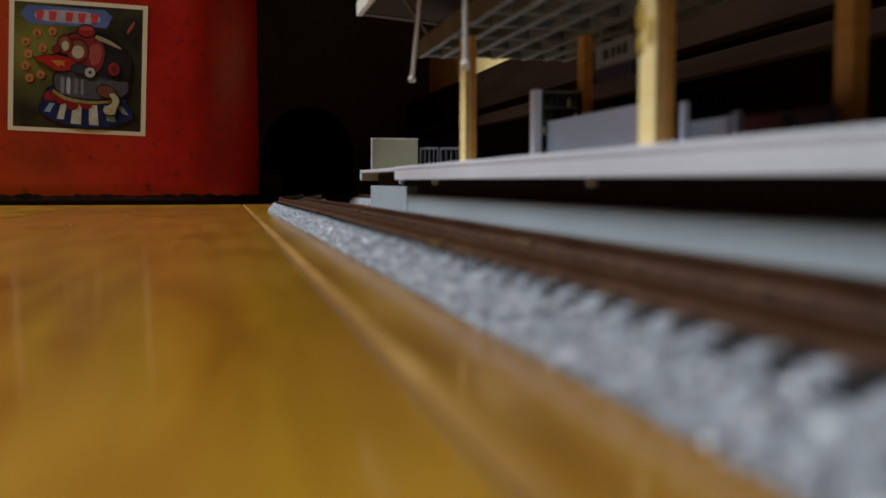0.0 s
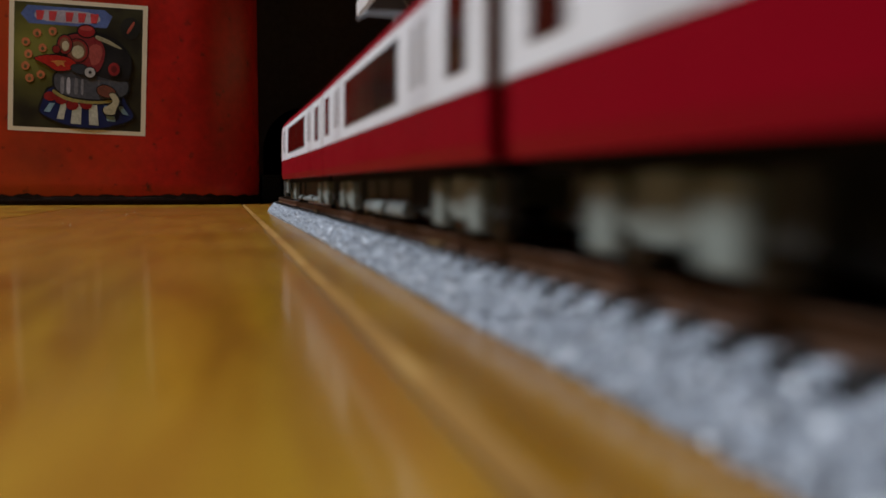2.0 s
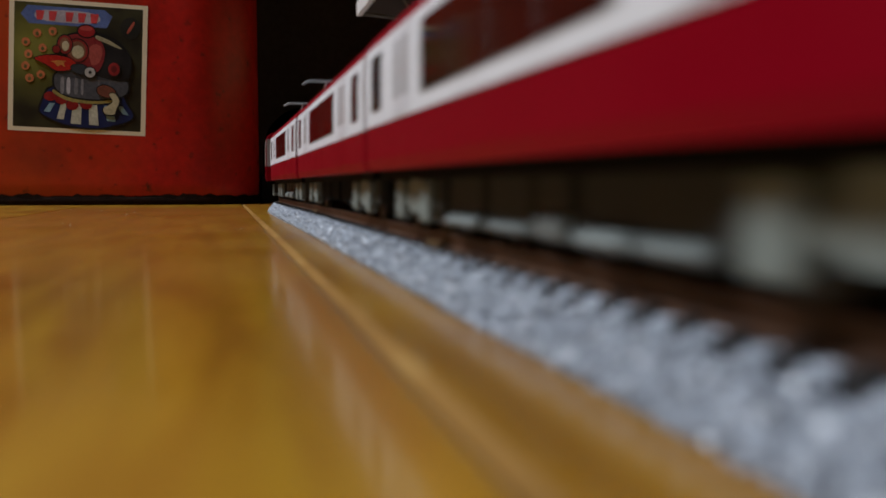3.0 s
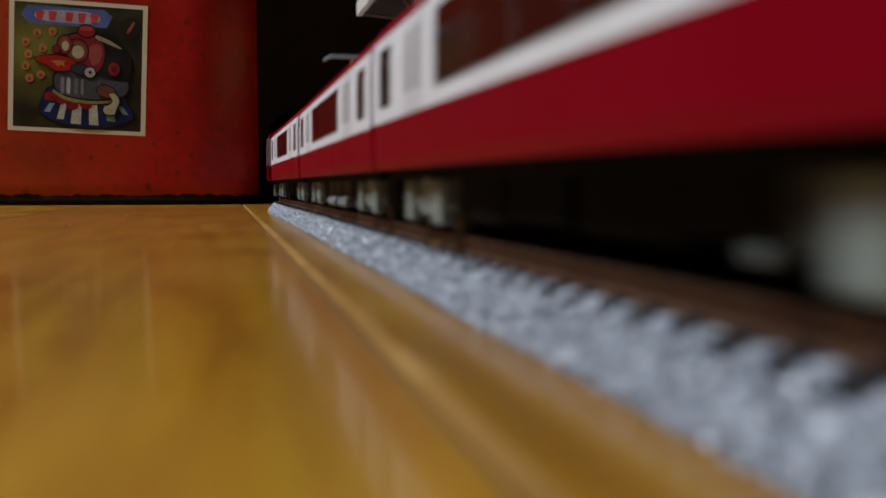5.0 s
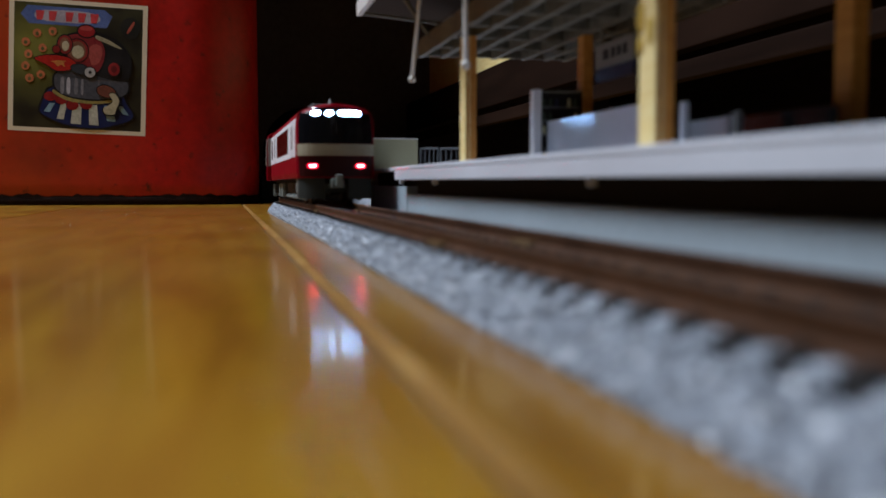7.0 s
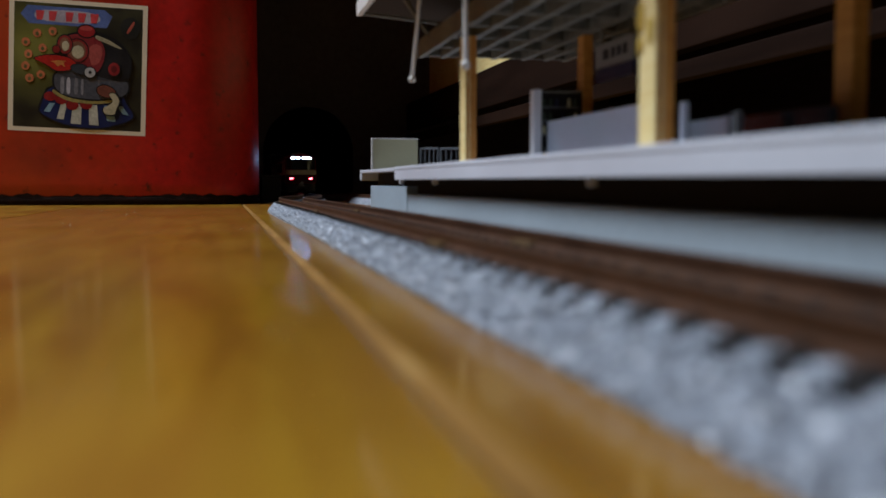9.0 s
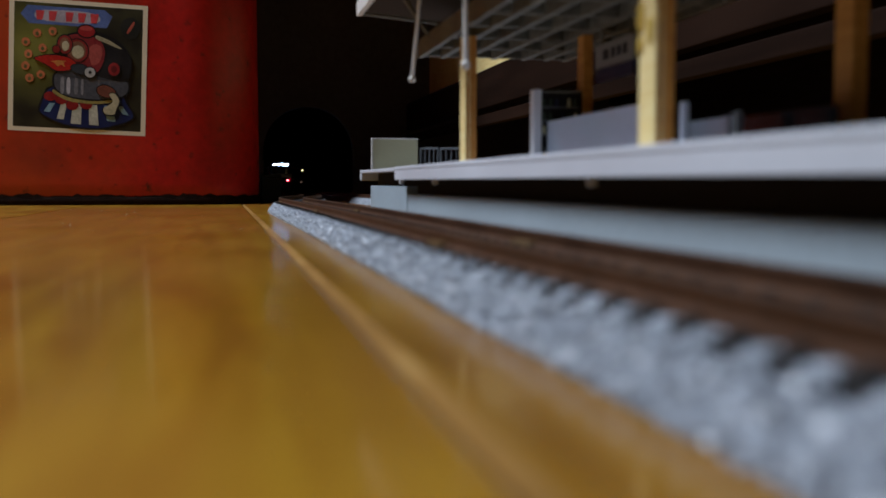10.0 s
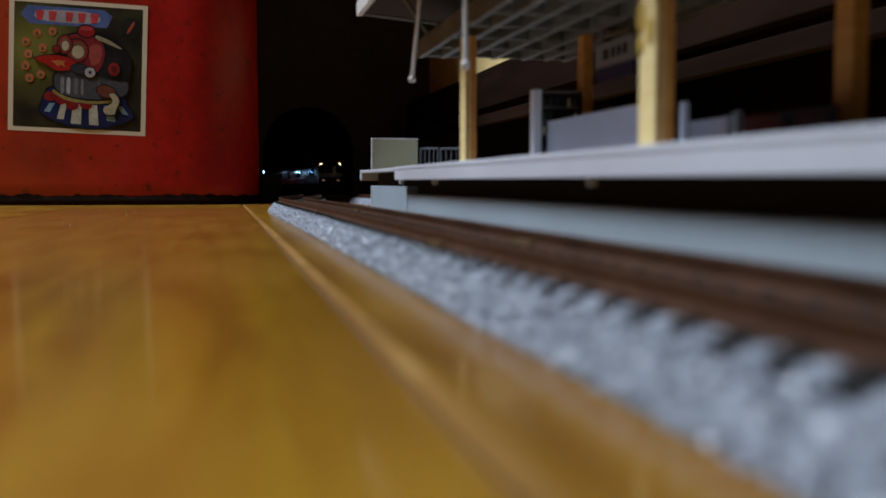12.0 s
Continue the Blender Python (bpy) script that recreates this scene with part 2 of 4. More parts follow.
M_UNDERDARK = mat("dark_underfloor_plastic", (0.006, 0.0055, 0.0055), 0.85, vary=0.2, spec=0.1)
M_WHEEL = mat("dull_wheel_metal", (0.045, 0.043, 0.042), 0.5, metal=0.6, vary=0.1)
M_GANGWAY = mat("grey_gangway_rubber", (0.32, 0.32, 0.33), 0.7, vary=0.1)
M_PANTO = mat("silver_pantograph_metal", (0.42, 0.43, 0.45), 0.35, metal=0.7, vary=0.1)
M_LAMPWHITE = mat("lit_white_lamp", (0.8, 0.85, 1), 0.3, emit=(0.34, 0.6, 1.0), strength=32)
M_LAMPRED = mat("lit_red_tail_lamp", (0.4, 0.01, 0.02), 0.3, emit=(1.0, 0.07, 0.085), strength=34)
# faint red glow imitates the halo round a lit tail lamp
M_LAMPGLOW = mat("red_lamp_halo", (0.3, 0.004, 0.01), 0.3, emit=(1.0, 0.006, 0.04), strength=1.1)
M_LAMPWARM = mat("lit_warm_headlamp", (0.9, 0.8, 0.5), 0.3, emit=(1.0, 0.72, 0.32), strength=10)
M_LAMPDIM = mat("faintly_lit_lamp", (0.3, 0.2, 0.15), 0.3, emit=(1.0, 0.6, 0.42), strength=0.22)
M_LAMPOFF = mat("unlit_display_glass", (0.012, 0.012, 0.014), 0.1)
M_SLAB = mat("pale_lilac_platform_plastic", (0.655, 0.67, 0.745), 0.33, vary=0.1, grain=1500, blotch=45, bump=0.12)
M_BASE = mat("blue_grey_platform_wall", (0.345, 0.41, 0.47), 0.55, vary=0.08, grain=900, blotch=60)
# dark brown carries the shade below the platform slab and roof sheet
M_RECESS = mat("recess_shade_brown", (0.045, 0.032, 0.023), 0.9, vary=0.2, spec=0.1)
M_CANOPY = mat("grey_canopy_plastic", (0.13, 0.124, 0.095), 0.6, vary=0.45, grain=700, blotch=110, bump=0.3)
M_RAILING = mat("dull_grey_railing_plastic", (0.13, 0.14, 0.15), 0.5, vary=0.1)
M_BEIGE = mat("beige_board_plastic", (0.5, 0.48, 0.3), 0.5, vary=0.05)
M_GREYPANEL = mat("blue_grey_panel_plastic", (0.62, 0.69, 0.82), 0.13, vary=0.05)
M_WHITEPL = mat("white_moulded_plastic", (0.72, 0.71, 0.7), 0.45, vary=0.05)
M_STOCK = mat("dim_green_stock", (0.03, 0.05, 0.03), 0.4, vary=0.3)
M_SIGN = mat("pale_sign_card", (0.22, 0.21, 0.19), 0.5, vary=0.06)
M_SIGNBLUE = mat("dark_blue_sign_card", (0.012, 0.016, 0.05), 0.5, vary=0.1)
M_GLUE = mat("dried_yellow_glue", (0.6, 0.42, 0.1), 0.25, vary=0.1)
M_SMOKED = mat("smoked_glossy_plastic", (0.02, 0.02, 0.024), 0.14, vary=0.15, spec=0.5)
M_DARKPL = mat("dark_grey_plastic", (0.02, 0.02, 0.022), 0.5, vary=0.15, spec=0.15)

# ---------------------------------------------------------------- mesh helpers (millimetres in, metres out)


def link(name, bm, material, parent=None, label=""):
    me = bpy.data.meshes.new(name)
    bmesh.ops.recalc_face_normals(bm, faces=bm.faces)
    bm.to_mesh(me)
    bm.free()
    me.materials.append(material)
    ob = new(name, me)
    if parent:
        ob.parent = parent
    if label:
        tagged(ob, label)
    return ob


def part(name, bm, material, parent, label=""):
    return link(name, bm, material, parent, label)


def box_into(bm, x0, x1, y0, y1, z0, z1, bevel=0.0):
    vs = [bm.verts.new((x * K, y * K, z * K)) for x in (x0, x1) for y in (y0, y1) for z in (z0, z1)]
    fs = [bm.faces.new([vs[i] for i in q]) for q in ((0, 1, 3, 2), (4, 6, 7, 5), (0, 4, 5, 1), (2, 3, 7, 6), (0, 2, 6, 4), (1, 5, 7, 3))]
    if bevel:
        es = {e for f in fs for e in f.edges}
        bmesh.ops.bevel(bm, geom=list(es), offset=bevel * K, segments=2, profile=0.6, affect="EDGES")
    return bm


def box(x0, x1, y0, y1, z0, z1, bevel=0.0):
    return box_into(bmesh.new(), x0, x1, y0, y1, z0, z1, bevel)


def tube_into(bm, a, b, r, n=10, r2=None):
    """A round bar from a to b."""
    a, b = Vector(a) * K, Vector(b) * K
    ax = (b - a).normalized()
    side = ax.orthogonal().normalized()
    up = ax.cross(side)
    rings = []
    for p, rad in ((a, r), (b, r if r2 is None else r2)):
        rings.append([bm.verts.new(p + (side * math.cos(2 * PI * i / n) + up * math.sin(2 * PI * i / n)) * rad * K) for i in range(n)])
    for i in range(n):
        bm.faces.new((rings[0][i], rings[0][(i + 1) % n], rings[1][(i + 1) % n], rings[1][i]))
    bm.faces.new(rings[0][::-1])
    bm.faces.new(rings[1])
    return bm


def tube(a, b, r, n=10, r2=None):
    return tube_into(bmesh.new(), a, b, r, n, r2)


def lathe_into(bm, profile, centre, axis="z", n=16):
    """Turns (radius, height) pairs round an axis through centre."""
    rings = []
    for r, hgt in profile:
        ring = []
        for i in range(n):
            c, s = r * math.cos(2 * PI * i / n), r * math.sin(2 * PI * i / n)
            v = {"z": (c, s, hgt), "x": (hgt, c, s), "y": (c, hgt, s)}[axis]
            ring.append(bm.verts.new(((centre[0] + v[0]) * K, (centre[1] + v[1]) * K, (centre[2] + v[2]) * K)))
        rings.append(ring)
    for a, b in zip(rings, rings[1:]):
        for i in range(n):
            bm.faces.new((a[i], a[(i + 1) % n], b[(i + 1) % n], b[i]))
    bm.faces.new(rings[0][::-1])
    bm.faces.new(rings[-1])
    return bm


def prism_into(bm, outline, place, y0, y1):
    """A flat outline of (x, z) pairs with thickness, along y; place maps a point."""
    rings = [[bm.verts.new(place(x, y, z)) for x, z in outline] for y in (y0, y1)]
    n = len(outline)
    for i in range(n):
        bm.faces.new((rings[0][i], rings[0][(i + 1) % n], rings[1][(i + 1) % n], rings[1][i]))
    bm.faces.new(rings[0][::-1])
    bm.faces.new(rings[1])
    return bm


def empty(name, x, y, z, label, category, group="", kind=""):
    ob = new(name)
    ob.empty_display_size = 0.01
    ob.location = (x * K, y * K, z * K)
    return tagged(ob, label, category, group, kind)


def smooth(ob):
    for p in ob.data.polygons:
        p.use_smooth = True
    return ob

# ---------------------------------------------------------------- the two tracks


def ease(q):
    q = min(1.0, max(0.0, q))
    return q * q * q * (q * (6 * q - 15) + 10)


def near_way(u):
    """Sideways place of the near track's middle at u millimetres past the camera."""
    return 28.0 + 0.7 * ease((100 - u) / 70) - 1.0 * ease((u - 190) / 170) + 22.0 * ease((u - 385) / 215) - 0.0102 * max(0.0, u - 600)


def far_way(u):
    """The other track swings round the platform's far side."""
    return 94.0 - 9.5 * ease((u - 330) / 280) - 0.014 * max(0.0, u - 800)


def sag(u):
    """The floor gives a little under the far end of the layout."""
    return -0.0016 * min(900.0, max(0.0, u - 300))


def way_point(way, u):
    d = (way(u + 1) - way(u - 1)) / 2
    n = math.hypot(1, d)
    return way(u), d / n, 1 / n


RAIL_TOP, TIE_TOP, RAIL_H = 5.9, 4.0, 1.9


def sweep_into(bm, way, us, profile, closed=True):
    """Sweeps (across, height) pairs along a track."""
    rows = []
    for u in us:
        w, tx, ty = way_point(way, u)
        rows.append([bm.verts.new(((w + a * ty) * K, (u - a * tx) * K, (z + sag(u)) * K)) for a, z in profile])
    n = len(profile)
    for a, b in zip(rows, rows[1:]):
        for i in range(n if closed else n - 1):
            bm.faces.new((a[i], a[(i + 1) % n], b[(i + 1) % n], b[i]))
    if closed:
        bm.faces.new(rows[0][::-1])
        bm.faces.new(rows[-1])
    return bm


def scatter_stones(track, way, prof):
    """Loose-looking little stones that cover the near shoulder."""
    rng = random.Random(31)
    corners = [(1, 1, 0.7), (-1, 1, -0.2), (-1, -1, 0.6), (1, -1, -0.3), (0.2, -0.1, 1.25), (-0.1, 0.1, -1.2)]
    tris = [(0, 1, 4), (1, 2, 4), (2, 3, 4), (3, 0, 4), (1, 0, 5), (2, 1, 5), (3, 2, 5), (0, 3, 5)]
    verts, faces = [], []
    for _ in range(20000):
        u = 14 + 430 * rng.random() ** 1.5
        k = rng.uniform(0, len(prof) - 1.001)
        (a0, z0), (a1, z1) = prof[int(k)], prof[int(k) + 1]
        q = k - int(k)
        a, z = a0 + (a1 - a0) * q, z0 + (z1 - z0) * q
        if a > -7.7 and abs((u - 8 + TIE_STEP / 2) % TIE_STEP - TIE_STEP / 2) < 1.35:
            continue
        w, tx, ty = way_point(way, u)
        r = rng.uniform(0.13, 0.25) if rng.random() < 0.93 else rng.uniform(0.28, 0.42)
        turn = rng.uniform(0, 2 * PI)
        c, sn = math.cos(turn), math.sin(turn)
        base = len(verts)
        for vx, vy, vz in corners:
            f = r * rng.uniform(0.75, 1.2)
            verts.append(((w + a * ty + (vx * c - vy * sn) * f) * K, (u - a * tx + (vx * sn + vy * c) * f) * K, (z + 0.06 + vz * f * 0.8 + sag(u)) * K))
        faces += [tuple(base + i for i in t) for t in tris]
    me = bpy.data.meshes.new("loose_ballast")
    me.from_pydata(verts, [], faces)
    me.materials.append(M_STONE)
    ob = new("loose_ballast", me)
    ob.parent = track
    tagged(ob, "loose pale and dark grey ballast", kind="stuff")


def make_track(label, way, us_coarse, fine, ties_near, ties_far):
    track = empty("railway_track", 0, 0, 0, label, "railway track", "model railway tracks")
    rng = random.Random(4)
    # roadbed: sloped stone shoulders, finely broken where the camera is near
    prof = [(-9.5, 0.0), (-9.35, 0.6), (-8.9, 1.3), (-8.45, 2.0), (-7.9, 2.8), (-7.3, 3.5), (-6.75, 3.95), (-5.8, 4.05), (-4.6, 3.85), (-2.5, 3.5), (0, 3.5),
            (2.5, 3.5), (4.6, 3.7), (6.4, 3.9), (7.25, 3.45), (8.2, 2.2), (9.1, 0.6), (9.25, 0.0)]
    us = sorted(set(us_coarse) | set(fine))
    bm = bmesh.new()
    fine_set = set(fine)
    rows = []
    for u in us:
        w, tx, ty = way_point(way, u)
        row = []
        at_tie = bool(ties_near) and abs((u - 8 + TIE_STEP / 2) % TIE_STEP - TIE_STEP / 2) < 1.2
        for i, (a, z) in enumerate(prof):
            if at_tie and 4 < i < 8:
                z = min(z, 3.0)      # the sleeper's end stands free
            if u in fine_set and 0 < i < len(prof) - 1:
                level = 0.35 if 5 < i < 9 else 1.0     # tamped flat between the sleepers
                a += rng.uniform(-0.11, 0.11) * level
                z += rng.uniform(-0.1, 0.1) * level
            row.append(bm.verts.new(((w + a * ty) * K, (u - a * tx) * K, (z + sag(u)) * K)))
        rows.append(row)
    for a, b in zip(rows, rows[1:]):
        for i in range(len(prof) - 1):
            bm.faces.new((a[i], a[i + 1], b[i + 1], b[i]))
    part("roadbed", bm, M_BALLAST, track, "pale grey moulded ballast shoulder")
    if ties_near:
        scatter_stones(track, way, prof[:6])
    # brownish ballast between the rails
    bm = sweep_into(bmesh.new(), way, us_coarse, [(-3.6, 3.2), (3.6, 3.2), (3.6, 3.86), (0, 3.8), (-3.6, 3.86)])
    part("middle_ballast", bm, M_BALLAST_MID, track, "brown-stained ballast between the rails")
    for side in (-1, 1):
        c = side * 4.9
        foot = [(c - 0.95, TIE_TOP), (c - 0.95, TIE_TOP + 0.3), (c - 0.3, TIE_TOP + 0.6), (c - 0.3, RAIL_TOP - 0.65), (c - 0.5, RAIL_TOP - 0.45),
                (c - 0.5, RAIL_TOP - 0.1), (c - 0.4, RAIL_TOP - 0.02), (c + 0.4, RAIL_TOP - 0.02), (c + 0.5, RAIL_TOP - 0.1), (c + 0.5, RAIL_TOP - 0.45),
                (c + 0.3, RAIL_TOP - 0.65), (c + 0.3, TIE_TOP + 0.6), (c + 0.95, TIE_TOP + 0.3), (c + 0.95, TIE_TOP)]
        rail = part("rail", sweep_into(bmesh.new(), way, us_coarse, foot), M_RAIL, track, "rust-brown rail")
        head = [(c - 0.36, RAIL_TOP - 0.05), (c + 0.36, RAIL_TOP - 0.05), (c + 0.32, RAIL_TOP), (c - 0.32, RAIL_TOP)]
        part("rail_head", sweep_into(bmesh.new(), way, us_coarse, head), M_RAILTOP, rail, "worn running surface")
    for c in (-4.9, 4.9):
        for u in (106.0, 246.0, 386.0):
            w, tx, ty = way_point(way, u)
            bm = box(c - 1.15, c + 1.15, -3.6, 3.6, TIE_TOP + 0.05, TIE_TOP + 0.75, 0.12)
            ob = part("rail_joiner", bm, M_JOINER, track, "dull brass rail joiner")
            ob.matrix_basis = pose(w * K, u * K, sag(u) * K, 0, 0, -math.degrees(math.atan2(tx, ty)))
    tie = bpy.data.meshes.new("sleeper")
    bm = box(-6.9, 6.9, -1.0, 1.0, 2.6, TIE_TOP + 0.06, 0.12)
    for c in (-4.9, 4.9):
        for q in (-1, 1):
            box_into(bm, c + q * 1.15 - 0.25, c + q * 1.15 + 0.25, -0.5, 0.5, TIE_TOP - 0.1, TIE_TOP + 0.45)
    bmesh.ops.recalc_face_normals(bm, faces=bm.faces)
    bm.to_mesh(tie)
    bm.free()
    tie.materials.append(M_TIE)
    for u in ties_near:
        w, tx, ty = way_point(way, u)
        ob = new("sleeper", tie)
        ob.parent = track
        ob.matrix_basis = pose(w * K, u * K, sag(u) * K, 0, 0, -math.degrees(math.atan2(tx, ty)))
    if ties_far:
        bm = bmesh.new()
        for u in ties_far:
            w, tx, ty = way_point(way, u)
            box_into(bm, w - 7.0, w + 7.0, u - 0.95, u + 0.95, 3.0 + sag(u), TIE_TOP + sag(u))
        tagged(part("sleepers", bm, M_TIE, track), kind="stuff")
    return track


TIE_STEP = 4.7
coarse = [-1150 + 10 * i for i in range(145)] + [300 + 4 * i for i in range(90)] + [660 + 10 * i for i in range(270)]
make_track("model railway track with grey ballast on floor boards", near_way, coarse, [15 + 0.55 * i for i in range(1020)],
           [8 + TIE_STEP * i for i in range(120)], [8 + 120 * TIE_STEP + TIE_STEP * i for i in range(180)] + [-2 - TIE_STEP * i for i in range(40)])
make_track("model railway track running behind the station platform", far_way, coarse, [15.0], [], [15 + TIE_STEP * i for i in range(400)])

# ---------------------------------------------------------------- floor and the closed room


def make_floor():
    floor = empty("floor", 0, 0, 0, "varnished honey-brown wooden floor boards", "floor", kind="structure")
    bm = box(-1600, 1600, -1300, 4200, -30, -9)
    part("subfloor", bm, M_DARKWOOD, floor)
    rng = random.Random(2)
    pieces = {}

    def board(ln, worn):
        """A board with eased long edges that make a shallow V joint; worn paints one bevel pale, as catching the lamp.
        """
        if (ln, worn) not in pieces:
            bm = bmesh.new()
            hw, ease_w = 40.05, (1.15 if worn else 0.8)
            lw = hw if worn else hw - 0.55
            outline = [(-lw, -8), (-lw, -0.5), (-lw + 0.3, -0.3), (-lw + ease_w, 0), (hw - 0.6, 0), (hw - 0.25, -0.12), (hw, -0.4), (hw, -8)]
            prism_into(bm, outline, lambda x, y, z: (x * K, y * K, z * K), -ln / 2 + 0.15, ln / 2 - 0.15)
            bmesh.ops.recalc_face_normals(bm, faces=bm.faces)
            bm.faces.ensure_lookup_table()
            if worn:
                bm.faces[2].material_index = bm.faces[1].material_index = 1
            me = bpy.data.meshes.new("board")
            bm.to_mesh(me)
            bm.free()
            me.materials.append(M_FLOOR)
            me.materials.append(M_FLOOREDGE)
            pieces[(ln, worn)] = me
        return pieces[(ln, worn)]

    for col in range(-19, 19):
        x = 10.2 + 80.5 * col + 40.25
        y = -1300
        i = 0
        while y < 4190:
            ln = [300, 600, 900][(col * 7) % 3] if i == 0 else 900
            ln = min(ln, 4200 - y)
            ob = new("board", board(ln, col == 0))
            ob.parent = floor
            ob.location = (x * K, (y + ln / 2) * K, 0)
            y += ln
            i += 1
    return floor


make_floor()


def make_room():
    tagged(link("wall_north", box(-1600, 1600, 4200, 4260, -10, 2300), M_WALL), "dark plain wall closing the room", "wall", kind="structure")
    tagged(link("wall_south", box(-1600, 1600, -1360, -1300, -10, 2300), M_WALL), "dark plain wall closing the room", "wall", kind="structure")
    tagged(link("wall_east", box(1600, 1660, -1300, 4200, -10, 2300), M_WALL), "dark plain wall closing the room", "wall", kind="structure")
    tagged(link("wall_west", box(-1660, -1600, -1300, 4200, -10, 2300), M_WALL), "dark plain wall closing the room", "wall", kind="structure")
    tagged(link("ceiling", box(-1600, 1600, -1300, 4200, 2300, 2360), M_WALL), "dark plain ceiling over the room", "ceiling", kind="structure")


make_room()


def make_cabinet():
    """The big dark cabinet over and behind the far half of the layout; its overhead boards are added to block the lamp.
    """
    cab = empty("cabinet", 0, 700, 0, "large dark brown wooden cabinet standing over the track", "cabinet")
    part("side_panel", box(-300, -276, 0, 1800, 0, 700, 2), M_DARKWOOD, cab)
    part("side_panel", box(330, 354, -900, 1800, 0, 700, 2), M_DARKWOOD, cab)
    part("back_panel", box(-276, 330, 1780, 1800, 0, 700, 1), M_DARKWOOD, cab)
    part("bottom_board", box(-276, 330, 0, 1780, 190, 212, 2), M_DARKWOOD, cab)
    part("rail_board", box(150, 156, -640, 150, 56, 78, 0.5), M_CABWOOD, cab, "brown wooden rail")
    # added overhead, out of view, to keep the lamp off the side panel
    part("top_board", box(140, 354, -900, 0, 150, 168, 1), M_DARKWOOD, cab, "dark board added overhead to shade the side panel")
    part("pale_panel", box(154, 157, -330, 55, 78.2, 118, 0.5), M_PALEWOOD, cab, "pale bare wooden panel")
    part("rail_board", box(150, 155, -690, 150, 46, 52.2, 0.5), M_CABWOOD, cab, "brown wooden rail")
    return cab


make_cabinet()


def make_portal():
    """A dark upright board behind the can with an arched mouth for both tracks."""
    bm = bmesh.new()
    x0, x1, top, cx, half, spring = 23.0, 329.0, 188.0, 68.6, 36.5, 38.0
    n = 24
    arch = [(cx + half * math.cos(PI * i / n), spring + half * math.sin(PI * i / n)) for i in range(n + 1)]
    inner = [(cx + half, 0.05)] + arch + [(cx - half, 0.05)]
    outer = [(x1, 0.05)]
    for x, z in arch:
        d = max(abs(x - cx) / half, 0.0)
        ang = math.atan2(z - spring, x - cx)
        outer.append((x1 if x > cx + 0.7 * half else x0 if x < cx - 0.7 * half else cx + (x - cx) / (0.7 * half) * ((x1 - cx) if x > cx else (cx - x0)), top if d <= 0.71 else spring + (top - spring) * math.sin(ang) / 0.714))
    outer.append((x0, 0.05))
    for y, flip in ((830, False), (838, True)):
        a = [bm.verts.new((x * K, y * K, z * K)) for x, z in inner]
        b = [bm.verts.new((x * K, y * K, z * K)) for x, z in outer]
        if not flip:
            front = (a, b)
        for i in range(len(a) - 1):
            bm.faces.new((a[i], a[i + 1], b[i + 1], b[i]))
    for ring, back in ((front[0], a), (front[1], b)):
        for i in range(len(ring) - 1):
            bm.faces.new((ring[i], ring[i + 1], back[i + 1], back[i]))
    ob = link("tunnel_board", bm, M_PORTAL)
    return tagged(ob, "dark upright board with an arched mouth over both tracks", "board")


make_portal()


def make_block():
    """A small black box left beside the track, close to the can."""
    ob = empty("small_box", 28.9, 640, 0, "small plain black box on the floor beside the track", "box")
    part("body", box(-6.0, 6.0, -12, 12, 0, 15.2, 0.5), M_DARKPL, ob)
    part("lid", box(-6.3, 6.3, -12.3, 12.3, 15.2, 17.2, 0.5), M_DARKPL, ob, "thin black lid")
    return ob


make_block()

# ---------------------------------------------------------------- the red tin can with its sticker


def make_can():
    can = empty("tin_can", 0, 0, 0, "tall red enamelled tin can with rusty bottom rim", "tin can")
    x0, x1, y0, y1, r = -230, 21.2, 572, 810, 40

    def ring(inset):
        pts = []
        for cx, cy, a0 in ((x1 - r, y0 + r, -90), (x1 - r, y1 - r, 0), (x0 + r, y1 - r, 90), (x0 + r, y0 + r, 180)):
            for i in range(17):
                a = radians(a0 + 90 * i / 16)
                pts.append((cx + (r - inset) * math.cos(a), cy + (r - inset) * math.sin(a)))
        return pts

    def shell(levels, material, name, label):
        bm = bmesh.new()
        rows = [[bm.verts.new((x * K, y * K, z * K)) for x, y in ring(ins)] for z, ins in levels]
        n = len(rows[0])
        for a, b in zip(rows, rows[1:]):
            for i in range(n):
                bm.faces.new((a[i], a[(i + 1) % n], b[(i + 1) % n], b[i]))
        bm.faces.new(rows[0][::-1])
        bm.faces.new(rows[-1])
        return smooth(part(name, bm, material, can, label))

    b = shell([(4.5, 0.6), (5.5, 0), (12, 0), (80, 0.3), (200, 0.5), (340, 0), (345, 0.8)], M_CAN, "body", "red enamelled sheet metal")
    shell([(0, 0.6), (0.6, -0.1), (3.0, -0.15), (4.6, 0.3)], M_RUST, "bottom_rim", "blackened rusty rim")
    # ragged rust creeping up from the rim
    bm = bmesh.new()
    rng = random.Random(9)
    pts = []
    base = ring(-0.18)
    for (ax, ay), (bx, by) in zip(base, base[1:] + base[:1]):
        n = max(1, int(math.hypot(bx - ax, by - ay) / 2.5))
        pts += [(ax + (bx - ax) * i / n, ay + (by - ay) * i / n) for i in range(n)]
    low = [bm.verts.new((x * K, y * K, 4.2 * K)) for x, y in pts]
    top = [bm.verts.new((x * K, y * K, (5.2 + 1.6 * noise.noise((x / 14, y / 14, 0)) + 1.3 * max(0, noise.noise((x / 4, y / 4, 3))) + rng.uniform(-0.5, 0.9)) * K)) for x, y in pts]
    for i in range(len(pts)):
        j = (i + 1) % len(pts)
        bm.faces.new((low[i], low[j], top[j], top[i]))
    part("rust_band", bm, M_RUST, can, "ragged rust along the foot")
    return can


make_can()


